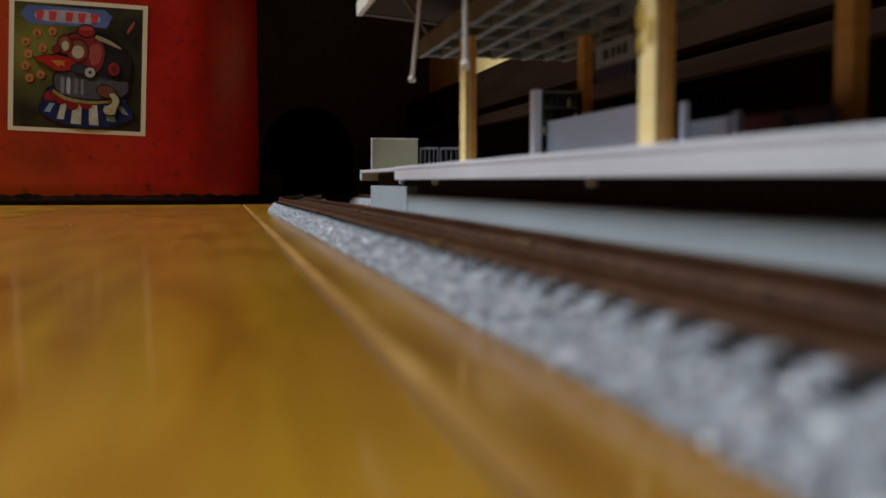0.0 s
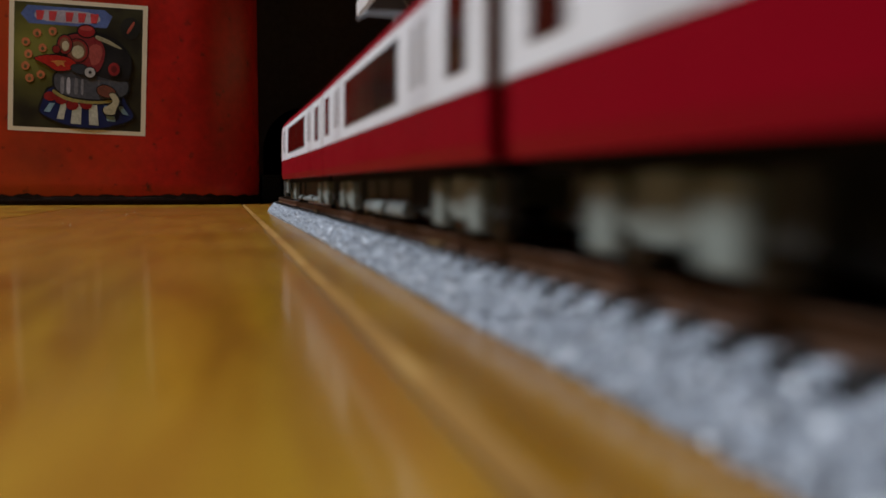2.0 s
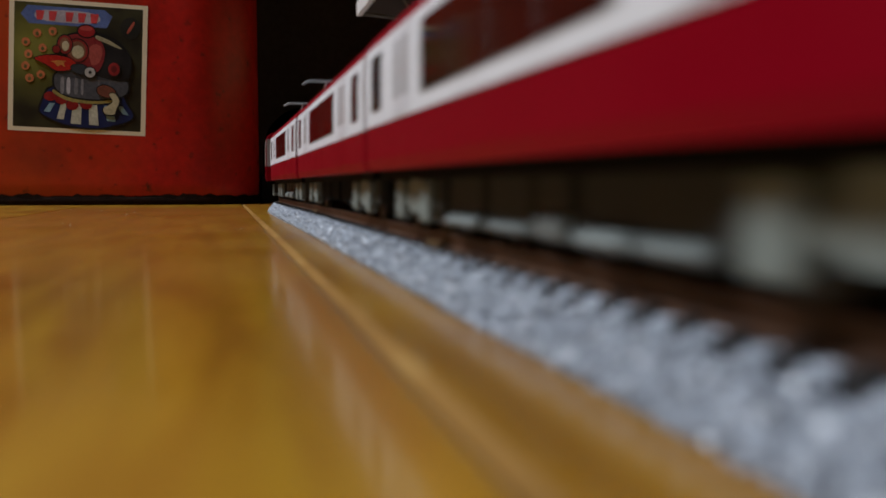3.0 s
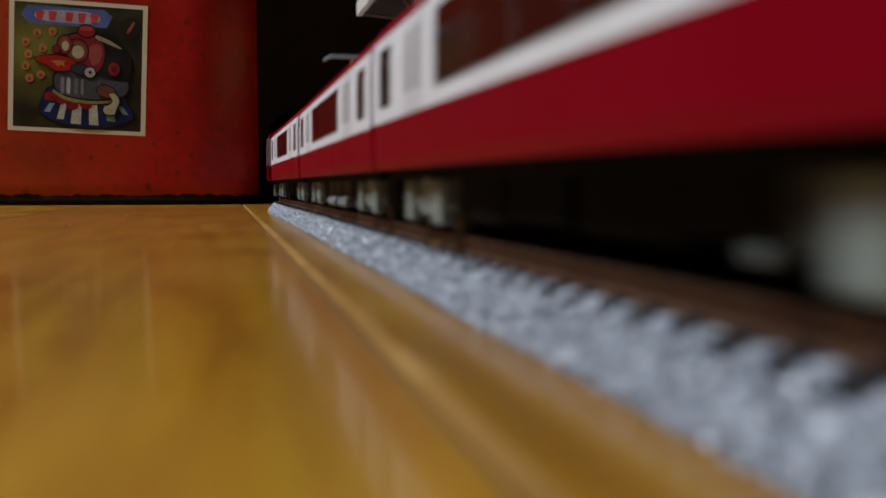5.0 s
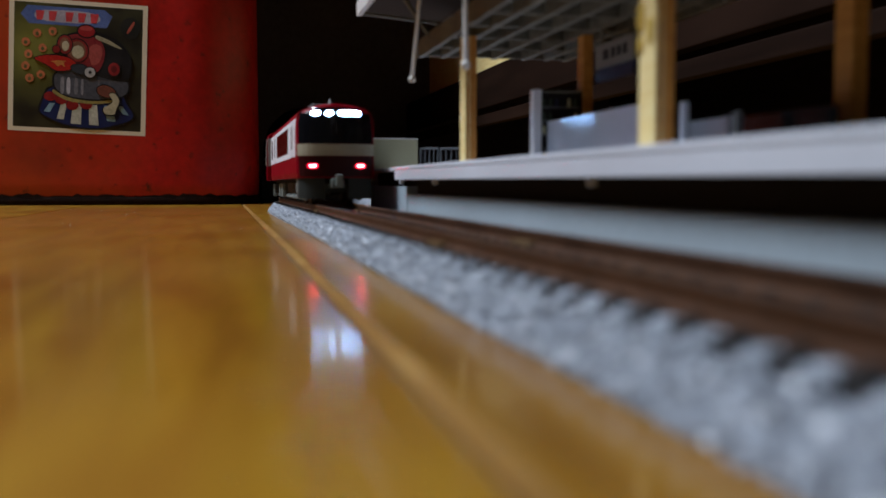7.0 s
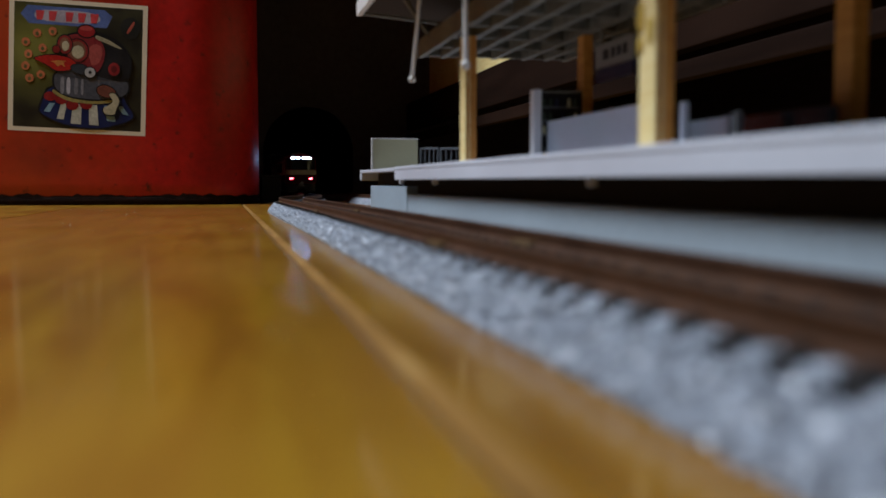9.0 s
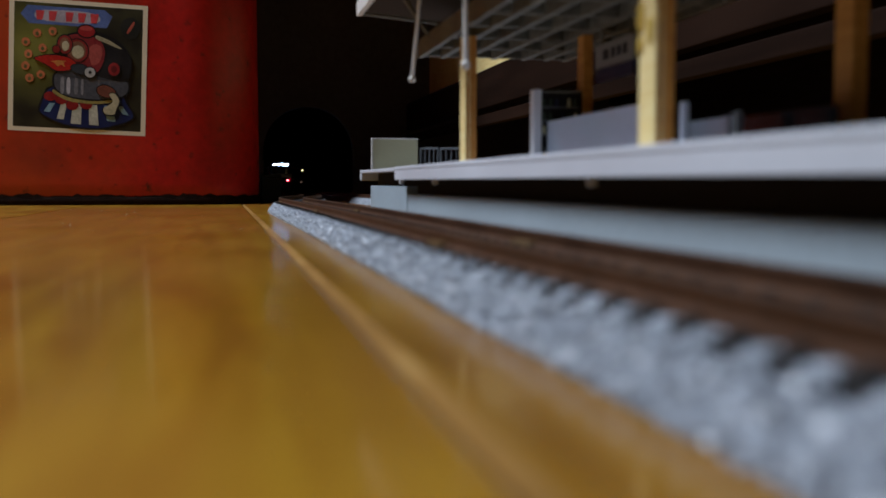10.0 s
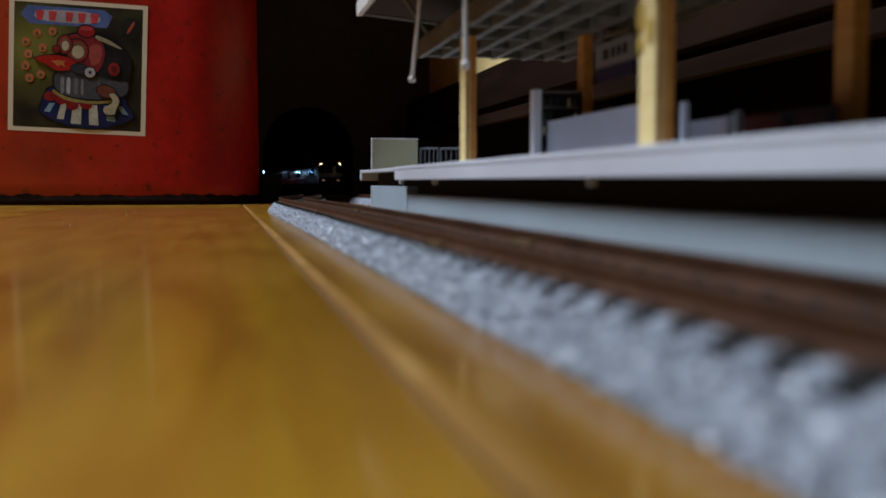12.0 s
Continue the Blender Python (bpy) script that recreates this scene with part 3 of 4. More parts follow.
def make_sticker():
    """A square sticker on the can: white edge, olive ground and plain coloured shapes."""
    st = empty("sticker", -74.6, 572.1, 73.6, "square picture sticker of plain coloured shapes with white edge", "sticker")
    st.rotation_euler = (0, radians(2.2), 0)
    layers = [0]

    def rounded(outline):
        """Cuts the corners of an outline twice."""
        for _ in range(2):
            cut = []
            for (ax, az), (bx, bz) in zip(outline, outline[1:] + outline[:1]):
                cut += [(0.78 * ax + 0.22 * bx, 0.78 * az + 0.22 * bz), (0.22 * ax + 0.78 * bx, 0.22 * az + 0.78 * bz)]
            outline = cut
        return outline

    def shape(name, outline, colour, label="", rough=0.35, edge=0.0):
        if name not in ("paper", "ground", "banner", "title_bar", "stripe", "outline") and len(outline) < 12:
            outline = rounded(outline)
        if edge:
            cx, cz = sum(p[0] for p in outline) / len(outline), sum(p[1] for p in outline) / len(outline)
            grown = []
            for x, z in outline:
                d = max(0.1, math.hypot(x - cx, z - cz))
                grown.append((x + (x - cx) / d * edge, z + (z - cz) / d * edge))
            shape("outline", grown, M_INK)
        layers[0] += 1
        y = -0.10 - 0.012 * layers[0]
        bm = bmesh.new()
        prism_into(bm, outline, lambda x, yy, z: (x * K, yy * K, z * K), y, 0.15)
        m = colour if not isinstance(colour, tuple) else mat("sticker_" + name, tuple(v * 0.95 for v in colour), rough, vary=0.35, grain=900, blotch=110)
        return part(name, bm, m, st, label)

    def oval(cx, cz, rx, rz, n=22):
        return [(cx + rx * math.cos(2 * PI * i / n), cz + rz * math.sin(2 * PI * i / n)) for i in range(n)]

    # sticker units: picture 0..100 wide, 0..100 high from the lower left corner
    s = 0.7

    def q(pts):
        return [((x - 50) * s, (y - 50) * s) for x, y in pts]

    shape("paper", q([(0, 0), (100, 0), (100, 100), (0, 100)]), M_PAPER, "white paper edge")
    shape("ground", q([(3.6, 3.2), (96.4, 3.2), (96.4, 96.8), (3.6, 96.8)]), M_PICTURE, "dark olive ground with a yellow-green glow")
    shape("banner", q([(8, 88), (13, 94.5), (68, 94.5), (74, 90), (70, 81), (14, 81)]), (0.1, 0.15, 0.38), "blue and pale title banner")
    shape("banner_centre", q([(18, 92), (64, 92.5), (66, 83), (18, 83)]), (0.42, 0.38, 0.45))
    for x in (19, 28, 40, 49, 58):
        shape("title_bar", q([(x, 91), (x + 6, 91), (x + 4.5, 84), (x + 0.5, 84)]), (0.6, 0.06, 0.07))
    shape("badge", q(oval(87.5, 82, 7.5, 8.2)), (0.015, 0.015, 0.012))
    shape("badge_mark", q([(84, 78), (86, 77.5), (91, 86), (89.5, 88)]), (0.42, 0.09, 0.06))
    for cx, cz in ((20, 74), (31, 76), (12, 67), (24, 63), (14, 58), (12, 49), (23, 43), (15, 40)):
        shape("ring_mark", q(oval(cx, cz, 3.0, 3.2, 12)), (0.55, 0.17, 0.07))
        shape("ring_mark_core", q(oval(cx, cz - 0.5, 1.3, 1.6, 10)), (0.13, 0.12, 0.04))
    shape("base_shape", q([(22, 16), (26, 12), (44, 5.0), (66, 4.0), (86, 10), (92, 15), (84, 26), (83, 36), (30, 36), (25, 24)]), (0.008, 0.016, 0.085), "deep blue base", edge=1.1)
    for a, b in ((25.5, 30), (35, 40), (45, 52.5), (58.5, 65.5), (71.5, 78), (83, 87.5)):
        mid = (a + b) / 2
        low = 6.5 + 0.011 * (mid - 56) ** 2
        shape("stripe", q([(a, low), (b, low - 0.4), ((b - 55) * 0.86 + 55, 22), ((a - 55) * 0.86 + 55, 22)]), (0.5, 0.5, 0.42) if 32 < b < 70 else (0.22, 0.36, 0.46))
    for cx, cz in ((30, 27), (38, 25), (46, 21), (56, 22)):
        shape("red_knob", q(oval(cx, cz, 4.6, 3.6, 14)), (0.24, 0.01, 0.012))
    shape("yellow_rim", q([(32, 33), (44, 26), (62, 25), (80, 27), (80, 25), (62, 22.5), (43, 23.5), (31, 30)]), (0.3, 0.25, 0.08))
    shape("drum", q([(32.5, 33), (33, 46), (50, 48.5), (70, 46), (87, 42), (86, 30), (66, 26), (44, 27)]), (0.075, 0.08, 0.1), "grey drum", edge=1.0)
    for x0, x1, c in ((37, 40, 0.22), (41.5, 44.5, 0.42), (47, 50, 0.16), (52, 54, 0.26), (64, 66, 0.13), (72, 74, 0.1)):
        shape("drum_shine", q([(x0, 29.5), (x0 + 0.3, 42), (x1, 42), (x1, 29)]), (c, c, c * 1.15))
    shape("drum_top", q([(34, 44), (44, 49), (66, 47.5), (84, 43), (66, 41), (48, 41.5)]), (0.045, 0.047, 0.06))
    shape("black_cape", q([(40, 72), (58, 78), (78, 72), (88, 60), (88, 46), (82, 41), (60, 46), (48, 50)]), (0.01, 0.009, 0.011), "black rear shape", edge=0.8)
    shape("red_dome", q([(37, 62), (40, 73), (52, 76), (66, 72), (70, 62), (66, 48), (58, 45), (46, 52)]), (0.22, 0.02, 0.024), "red dome", edge=0.9)
    shape("dome_shine", q([(56, 64), (62, 69), (68, 66), (66, 55), (60, 51), (58, 57)]), (0.36, 0.07, 0.06))
    shape("top_knob", q(oval(55.5, 77.5, 6.2, 4.4)), (0.28, 0.012, 0.014), edge=0.7)
    shape("knob_top", q(oval(55, 79.6, 4.8, 1.8)), (0.4, 0.05, 0.045))
    shape("pale_streak", q([(62, 75.5), (72, 72), (82, 66), (80, 65.5), (70, 69.5), (62, 72)]), (0.38, 0.34, 0.22))
    for name, cx, cz, rx, rz in (("disc", 49, 62.5, 6.2, 7.0), ("small_disc", 40, 66.5, 3.6, 5.4)):
        shape("disc_rim", q(oval(cx, cz, rx + 1.7, rz + 1.6)), (0.24, 0.02, 0.018), edge=0.5)
        shape(name, q(oval(cx, cz, rx, rz)), (0.2, 0.09, 0.05))
        shape("disc_pale", q(oval(cx + 0.5, cz - 1.0, rx * 0.7, rz * 0.7)), (0.5, 0.45, 0.3))
    shape("flame", q([(16, 55), (30, 58.5), (44, 57), (50, 51), (42, 47), (34, 46), (27, 51)]), (0.42, 0.016, 0.01), "red flame", edge=0.6)
    shape("flame_core", q([(29, 53), (33, 52.5), (35, 49), (37, 51.5), (41, 49), (39, 53), (42, 54), (36, 54.5)]), (0.55, 0.2, 0.05))
    shape("red_bead", q(oval(34, 62.5, 2.7, 2.9, 12)), (0.2, 0.015, 0.012), edge=0.4)
    shape("collar", q([(44, 51), (52, 53), (60, 48), (56, 44), (46, 46)]), (0.03, 0.035, 0.045), edge=0.4)
    shape("button", q(oval(58.5, 46.5, 3.9, 3.8)), (0.42, 0.42, 0.42), edge=0.5)
    shape("button_core", q(oval(58.5, 46.5, 1.3, 1.3, 10)), (0.02, 0.02, 0.02))
    shape("red_side_dot", q(oval(76, 50, 4.2, 5.0)), (0.26, 0.018, 0.02), edge=0.6)
    shape("side_dot_core", q(oval(76, 50, 2.2, 2.8, 14)), (0.12, 0.008, 0.01))
    shape("brown_arm", q([(64, 36), (70, 38), (78, 34), (76, 29), (70, 28), (64, 31)]), (0.17, 0.055, 0.035), edge=0.5)
    shape("pale_hook", q([(72, 31), (77, 32), (81, 26), (78, 19), (77, 15), (70, 15), (68, 20), (74, 23), (76, 26)]), (0.46, 0.42, 0.28), edge=0.7)
    return st


make_sticker()

# ---------------------------------------------------------------- the model trains

CAR, PITCH = 119.2, 122.5
HALF = CAR / 2


def half_width(z):
    table = ((6.7, 9.55), (8.0, 9.75), (19.0, 9.75), (21.5, 9.6), (22.8, 9.2), (23.6, 8.5), (24.3, 7.0), (25.0, 4.0), (25.3, 0.6))
    for (a, wa), (b, wb) in zip(table, table[1:]):
        if z <= b:
            return wa + (wb - wa) * max(0, (z - a) / (b - a))
    return 0.6


def nose(s, z, push=0.0):
    """A point of the driving end: s from -1 to 1 across, z up."""
    rake = 0.16 * max(0.0, z - 14.5) + 0.02 * max(0.0, z - 20) ** 2
    y = HALF - 2.0 * abs(s) ** 5 - 1.0 * s * s - rake + push
    return s * (half_width(z) + (0.4 * push if abs(s) > 0.97 else 0)), y, z


def nose_patch(s0, s1, z0, z1, push, n=12, m=4, round_ends=False):
    """A solid plate that lies on the driving end."""
    bm = bmesh.new()
    layers = []
    for p in (push, push - 0.5):
        grid = []
        for j in range(m + 1):
            z = z0 + (z1 - z0) * j / m
            row = []
            for i in range(n + 1):
                a, b = s0, s1
                if round_ends:
                    k = (1 - math.sqrt(max(0, 1 - (2 * j / m - 1) ** 2))) * (z1 - z0) / 2 / 9.0
                    a, b = s0 + k, s1 - k
                x, y, zz = nose(a + (b - a) * i / n, z, p)
                row.append(bm.verts.new((x * K, y * K, zz * K)))
            grid.append(row)
        layers.append(grid)
    for grid in layers:
        for j in range(m):
            for i in range(n):
                bm.faces.new((grid[j][i], grid[j][i + 1], grid[j + 1][i + 1], grid[j + 1][i]))
    a, b = layers
    edge = [(0, i) for i in range(n)] + [(j, n) for j in range(m)] + [(m, i) for i in range(n, 0, -1)] + [(j, 0) for j in range(m, 0, -1)]
    for p, q in zip(edge, edge[1:] + edge[:1]):
        bm.faces.new((a[p[0]][p[1]], a[q[0]][q[1]], b[q[0]][q[1]], b[p[0]][p[1]]))
    return bm


def side_patch(side, y0, y1, z0, z1, off, m=3):
    """A solid plate on a long side of the body."""
    bm = bmesh.new()
    outer, inner = [], []
    for j in range(m + 1):
        z = z0 + (z1 - z0) * j / m
        w = half_width(z)
        outer.append([bm.verts.new((side * (w + off) * K, y * K, z * K)) for y in (y0, y1)])
        inner.append([bm.verts.new((side * (w - 0.1) * K, y * K, z * K)) for y in (y0, y1)])
    for j in range(m):
        bm.faces.new((outer[j][0], outer[j][1], outer[j + 1][1], outer[j + 1][0]))
        bm.faces.new((outer[j][0], outer[j + 1][0], inner[j + 1][0], inner[j][0]))
        bm.faces.new((outer[j][1], inner[j][1], inner[j + 1][1], outer[j + 1][1]))
    bm.faces.new((outer[0][0], inner[0][0], inner[0][1], outer[0][1]))
    bm.faces.new((outer[m][0], outer[m][1], inner[m][1], inner[m][0]))
    return bm


LEVELS = [6.7, 7.2, 8.0, 12, 15, 19, 21.5, 22.2, 22.8, 23.2, 23.6, 23.95, 24.3, 24.65, 25.0, 25.3]


def body_shell(lead):
    bm = bmesh.new()
    rings = []
    ys = [-HALF, -HALF + 0.4, HALF - 6, HALF - 4] if lead else [-HALF, -HALF + 0.4, HALF - 0.4, HALF]
    for y in ys:
        shrink = 0.25 if (abs(y) == HALF and not (lead and y > 0)) else 0
        rings.append([bm.verts.new((sg * (half_width(z) - shrink) * K, y * K, z * K)) for sg, zs in ((-1, LEVELS), (1, LEVELS[::-1])) for z in zs])
    n = len(rings[0])
    for a, b in zip(rings, rings[1:]):
        for i in range(n):
            bm.faces.new((a[i], a[(i + 1) % n], b[(i + 1) % n], b[i]))
    bm.faces.new(rings[0])
    if not lead:
        bm.faces.new(rings[-1][::-1])
    else:
        cols = 14
        grid = [[bm.verts.new(tuple(c * K for c in nose(-1 + 2 * i / cols, z))) for i in range(cols + 1)] for z in LEVELS]
        for j in range(len(LEVELS) - 1):
            for i in range(cols):
                bm.faces.new((grid[j][i], grid[j][i + 1], grid[j + 1][i + 1], grid[j + 1][i]))
        last, h = rings[-1], len(LEVELS)
        for j in range(h - 1):
            bm.faces.new((last[j], last[j + 1], grid[j + 1][0], grid[j][0]))
            bm.faces.new((last[n - 1 - j], grid[j][cols], grid[j + 1][cols], last[n - 2 - j]))
        bm.faces.new([grid[0][i] for i in range(cols + 1)] + [last[n - 1], last[0]])
        bm.faces.new([grid[-1][i] for i in range(cols, -1, -1)] + [last[h - 1], last[h]])
    return bm


def roof_shell(lead):
    zs = [24.4, 24.65, 25.0, 25.3]
    y1 = HALF - 9 if lead else HALF - 0.6
    bm = bmesh.new()
    rings = []
    for y in (-HALF + 0.6, y1):
        rings.append([bm.verts.new((sg * (half_width(z) + 0.05) * K, y * K, (z + 0.12) * K)) for sg, q in ((-1, zs), (1, zs[::-1])) for z in q])
    n = len(rings[0])
    for i in range(n - 1):
        bm.faces.new((rings[0][i], rings[0][i + 1], rings[1][i + 1], rings[1][i]))
    for r in rings:
        bm.faces.new(r)
    return bm


def make_bogie(car, y):
    bogie = part("bogie", box(-6.2, 6.2, y - 2.2, y + 2.2, 3.0, 6.0, 0.2), M_UNDER, car, "pale grey moulded bogie")
    for sg in (-1, 1):
        outline = [(-9.4, 3.0), (-9.0, 3.7), (-3.4, 3.8), (-2.6, 5.6), (2.6, 5.6), (3.4, 3.8), (9.0, 3.7), (9.4, 3.0), (8.6, 2.4), (3.2, 2.5), (2.4, 1.9), (-2.4, 1.9), (-3.2, 2.5), (-8.6, 2.4)]
        bm = prism_into(bmesh.new(), outline, lambda a, b, c, g=sg: (g * b * K, (y + a) * K, c * K), 6.1, 7.2)
        part("side_frame", bm, M_UNDER, bogie)
        for q in (-7, 7):
            part("axle_box", box(*sorted((sg * 6.3, sg * 7.7)), y + q - 2.1, y + q + 2.1, 1.0, 5.5, 0.4), M_UNDER, bogie)
    for q in (-7, 7):
        for sg in (-1, 1):
            bm = lathe_into(bmesh.new(), [(2.0, -0.5), (2.85, -0.45), (2.85, 0.35), (3.2, 0.4), (3.2, 0.75), (1.0, 0.8)], (sg * 4.9, y + q, 2.85), "x", 18)
            part("wheel", bm, M_WHEEL, bogie, "dull metal wheel")


def make_pantograph(car, y):
    """A single-arm current collector, raised a little."""
    bm = bmesh.new()
    box_into(bm, -4.2, 4.2, y - 4.0, y + 4.0, 25.9, 26.4, 0.1)
    tube_into(bm, (0, y - 3.5, 26.4), (0, y + 6.0, 29.6), 0.35, 8)
    tube_into(bm, (0, y + 6.0, 29.6), (0, y - 3.0, 32.6), 0.28, 8)
    for q in (-1.0, 1.0):
        tube_into(bm, (-4.6, y - 3.0 + q, 32.8), (4.6, y - 3.0 + q, 32.8), 0.3, 8)
        for sg in (-1, 1):
            tube_into(bm, (sg * 4.6, y - 3.0 + q, 32.8), (sg * 6.2, y - 3.0 + q, 31.9), 0.28, 8)
    for sx in (-1, 1):
        for q in (-3.2, 3.2):
            tube_into(bm, (sx * 3.6, y + q, 25.0), (sx * 3.6, y + q, 26.0), 0.5, 8)
    part("pantograph", bm, M_PANTO, car, "folded silver single-arm pantograph")


def make_car(lead, lamps, pantos=(), under=0):
    car = empty("train_car", 0, 0, 0, "", "model train")
    smooth_ob = part("body", body_shell(lead), M_RED, car, "glossy crimson car body")
    part("roof", roof_shell(lead), M_ROOF, car, "grey plastic roof")
    y_hi = HALF - 6.0 if lead else HALF - 0.05
    for sg in (-1, 1):
        band = part("window_band", side_patch(sg, -HALF + 0.05, y_hi, 12.05, 21.7, 0.10), M_WHITE, car, "white window band")
        # long glazing strip between the two doors, in four panes
        w0, w1 = -23.0, (28.0 if lead else 24.0)
        step = (w1 - w0) / 4
        part("window_frame", side_patch(sg, w0 - 0.3, w1 + 0.3, 13.45, 20.55, 0.13), M_GANGWAY, band, "thin dark window surround")
        for i in range(4):
            part("pane", side_patch(sg, w0 + step * i + 0.12, w0 + step * (i + 1) - 0.12, 13.7, 20.3, 0.17), M_GLASS, band, "dark tinted window pane")
        doors = [-34.5, 43.0 if lead else 34.5]
        for d in doors:
            for q in (-1, 1):
                a, b = sorted((d + q * 0.12, d + q * 4.6))
                leaf = part("door", side_patch(sg, a, b, 12.3, 21.4, 0.16, 4), M_DOOR, car, "white sliding door leaf")
                part("pane", side_patch(sg, a + 1.1, b - 1.1, 14.2, 20.2, 0.2), M_DOORGLASS, leaf, "pale door window")
        ends = [(-54.0, -47.2)] if lead else [(-54.0, -47.2), (47.2, 54.0)]
        for a, b in ends:
            part("pane", side_patch(sg, a, b, 13.7, 20.3, 0.17), M_GLASS, band, "dark end window")
    # roof equipment
    for y, ln in ((-30, 11), (0, 14), (30, 11)) if not pantos else ((0, 14),):
        ac = part("air_conditioner", box(-4.6, 4.6, y - ln, y + ln, 25.0, 26.4, 0.4), M_ROOF, car, "grey roof air-conditioner box")
        bm = bmesh.new()
        for i in range(5):
            box_into(bm, -3.8, 3.8, y - ln + 2 + i * (2 * ln - 4) / 5, y - ln + 3.2 + i * (2 * ln - 4) / 5, 26.35, 26.5)
        part("grille", bm, M_GANGWAY, ac)
    for y in pantos:
        make_pantograph(car, y)
    for y in (-40.5, 40.5):
        make_bogie(car, y)
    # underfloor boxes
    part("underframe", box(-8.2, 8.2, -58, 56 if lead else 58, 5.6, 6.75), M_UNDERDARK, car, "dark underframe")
    # gear: boxes deep under the floor, on powered cars with a pale low trough along their foot
    rng = random.Random(20 + under)
    dark_gear, half_gear = under == 5, under == 2
    y = -27.0
    while y < 24:
        ln = rng.uniform(7, 15)
        low = rng.uniform(1.6, 2.6)
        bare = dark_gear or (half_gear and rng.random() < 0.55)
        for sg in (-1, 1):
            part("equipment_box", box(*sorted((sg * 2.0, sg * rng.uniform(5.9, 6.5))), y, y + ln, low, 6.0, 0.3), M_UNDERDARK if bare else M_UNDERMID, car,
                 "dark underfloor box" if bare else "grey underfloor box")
            if not bare:
                # rounded trough in short lengths of uneven height
                reach, high = rng.uniform(6.8, 7.6), rng.uniform(2.0, 3.0)
                foot = prism_into(bmesh.new(), [(5.6, 1.0), (reach - 0.5, 1.0), (reach, 1.5), (reach - 0.1, high - 0.6), (reach - 0.7, high), (5.6, high + 0.1)],
                                  lambda a, b, c, g=sg: (g * a * K, b * K, c * K), y - 0.2, y + ln * rng.uniform(0.7, 1.0))
                part("trough", foot, M_TROUGH, car, "grey cable trough")
            elif rng.random() < 0.35:
                part("valve", box(*sorted((sg * 5.5, sg * 7.2)), y + 1, y + 2.2, 1.6, 2.4, 0.25), M_TROUGH, car, "small grey valve")
        y += ln + rng.uniform(0.6, 1.8)
    # bolster and step beside each bogie
    for y in (-53, -29, 29, 53):
        for sg in (-1, 1):
            if not (lead and y > 50):
                part("bracket", box(*sorted((sg * 5.4, sg * 6.9)), y - 1.2, y + 1.2, 2.2, 5.8, 0.25), M_UNDERMID, car, "grey bracket")
    # gangway and coupler
    for end in ((-1,) if lead else (-1, 1)):
        ya, yb = sorted((end * HALF, end * (HALF + 1.6)))
        part("end_panel", box(-9.1, 9.1, *sorted((end * (HALF - 0.1), end * (HALF + 0.25))), 12.0, 22.0, 0.1), M_GANGWAY, car, "grey end wall")
        part("gangway", box(-4.2, 4.2, ya, yb, 7.2, 21.5, 0.25), M_GANGWAY, car, "grey gangway bellows")
        part("coupler", box(-1.2, 1.2, *sorted((end * (HALF - 6), end * (HALF + 1.6))), 3.6, 5.2, 0.2), M_UNDERDARK, car)
    if lead:
        part("cab_mask", nose_patch(-0.955, 0.955, 15.2, 24.2, 0.12, 14, 6), M_MASK, car, "glossy black windscreen mask")
        part("front_panel", nose_patch(-0.95, 0.95, 7.0, 12.1, 0.1, 14, 4), M_FRONT, car, "dark maroon lower front")
        part("front_band", nose_patch(-0.985, 0.985, 12.2, 15.1, 0.14, 16, 2), M_CREAM, car, "cream band under the windscreen")
        disp = {"tail": M_LAMPWHITE, "head": M_LAMPOFF}[lamps]
        # three separate lights along the top of the mask
        for a, b in ((0.41, 0.68), (0.06, 0.31), (-0.70, -0.05)):
            part("roof_display", nose_patch(a, b, 22.1, 23.5, 0.2, 10, 6, True), disp, car, "lit white display" if lamps == "tail" else "unlit display")
        for sg in (-1, 1):
            rim = part("lamp_rim", nose_patch(sg * 0.61 - 0.15, sg * 0.61 + 0.15, 8.95, 10.4, 0.14, 10, 6, True), M_LAMPGLOW if lamps == "tail" else M_MASK, car, "glowing red rim for the lamp's halo" if lamps == "tail" else "dark lamp recess")
            part("tail_lamp", nose_patch(sg * 0.61 - 0.095, sg * 0.61 + 0.1, 9.3, 10.05, 0.22, 8, 6, True), M_LAMPRED if lamps == "tail" else M_LAMPDIM, rim,
                 "lit red tail lamp" if lamps == "tail" else "faintly glowing lamp")
            if lamps == "head":
                part("headlamp", nose_patch(sg * 0.82 - 0.07, sg * 0.82 + 0.07, 22.3, 23.3, 0.24, 6, 6, True), M_LAMPWARM, car, "lit warm headlamp")
        part("wiper", box(-0.15, 0.15, HALF - 0.7, HALF - 0.4, 15.6, 20.0), M_DARKPL, car)
        # rounded skirt with a coupler opening, steps behind its corners
        for sg in (-1, 1):
            part("skirt", nose_patch(*sorted((sg * 0.3, sg * 0.97)), 1.6, 6.75, -0.5, 10, 4), M_SKIRT, car, "dark grey rounded front skirt")
            part("side_skirt", box(*sorted((sg * 8.3, sg * 9.15)), HALF - 9.5, HALF - 3.6, 1.7, 6.7, 0.35), M_UNDERMID, car, "grey side skirt")
            part("step", box(*sorted((sg * 8.0, sg * 8.9)), HALF - 15, HALF - 10.5, 2.6, 6.7, 0.3), M_UNDER, car, "pale grey side step")
        # near-black plate paints the shade of the opening over the coupler
        part("skirt_top", nose_patch(-0.3, 0.3, 5.2, 6.75, -0.6, 8, 2), M_UNDERDARK, car, "dark plate standing in for the shaded gap over the coupler")
        knuckle = part("coupler", box(-1.6, 1.6, HALF - 8, HALF + 1.0, 4.2, 6.6, 0.5), M_UNDER, car, "pale grey knuckle coupler")
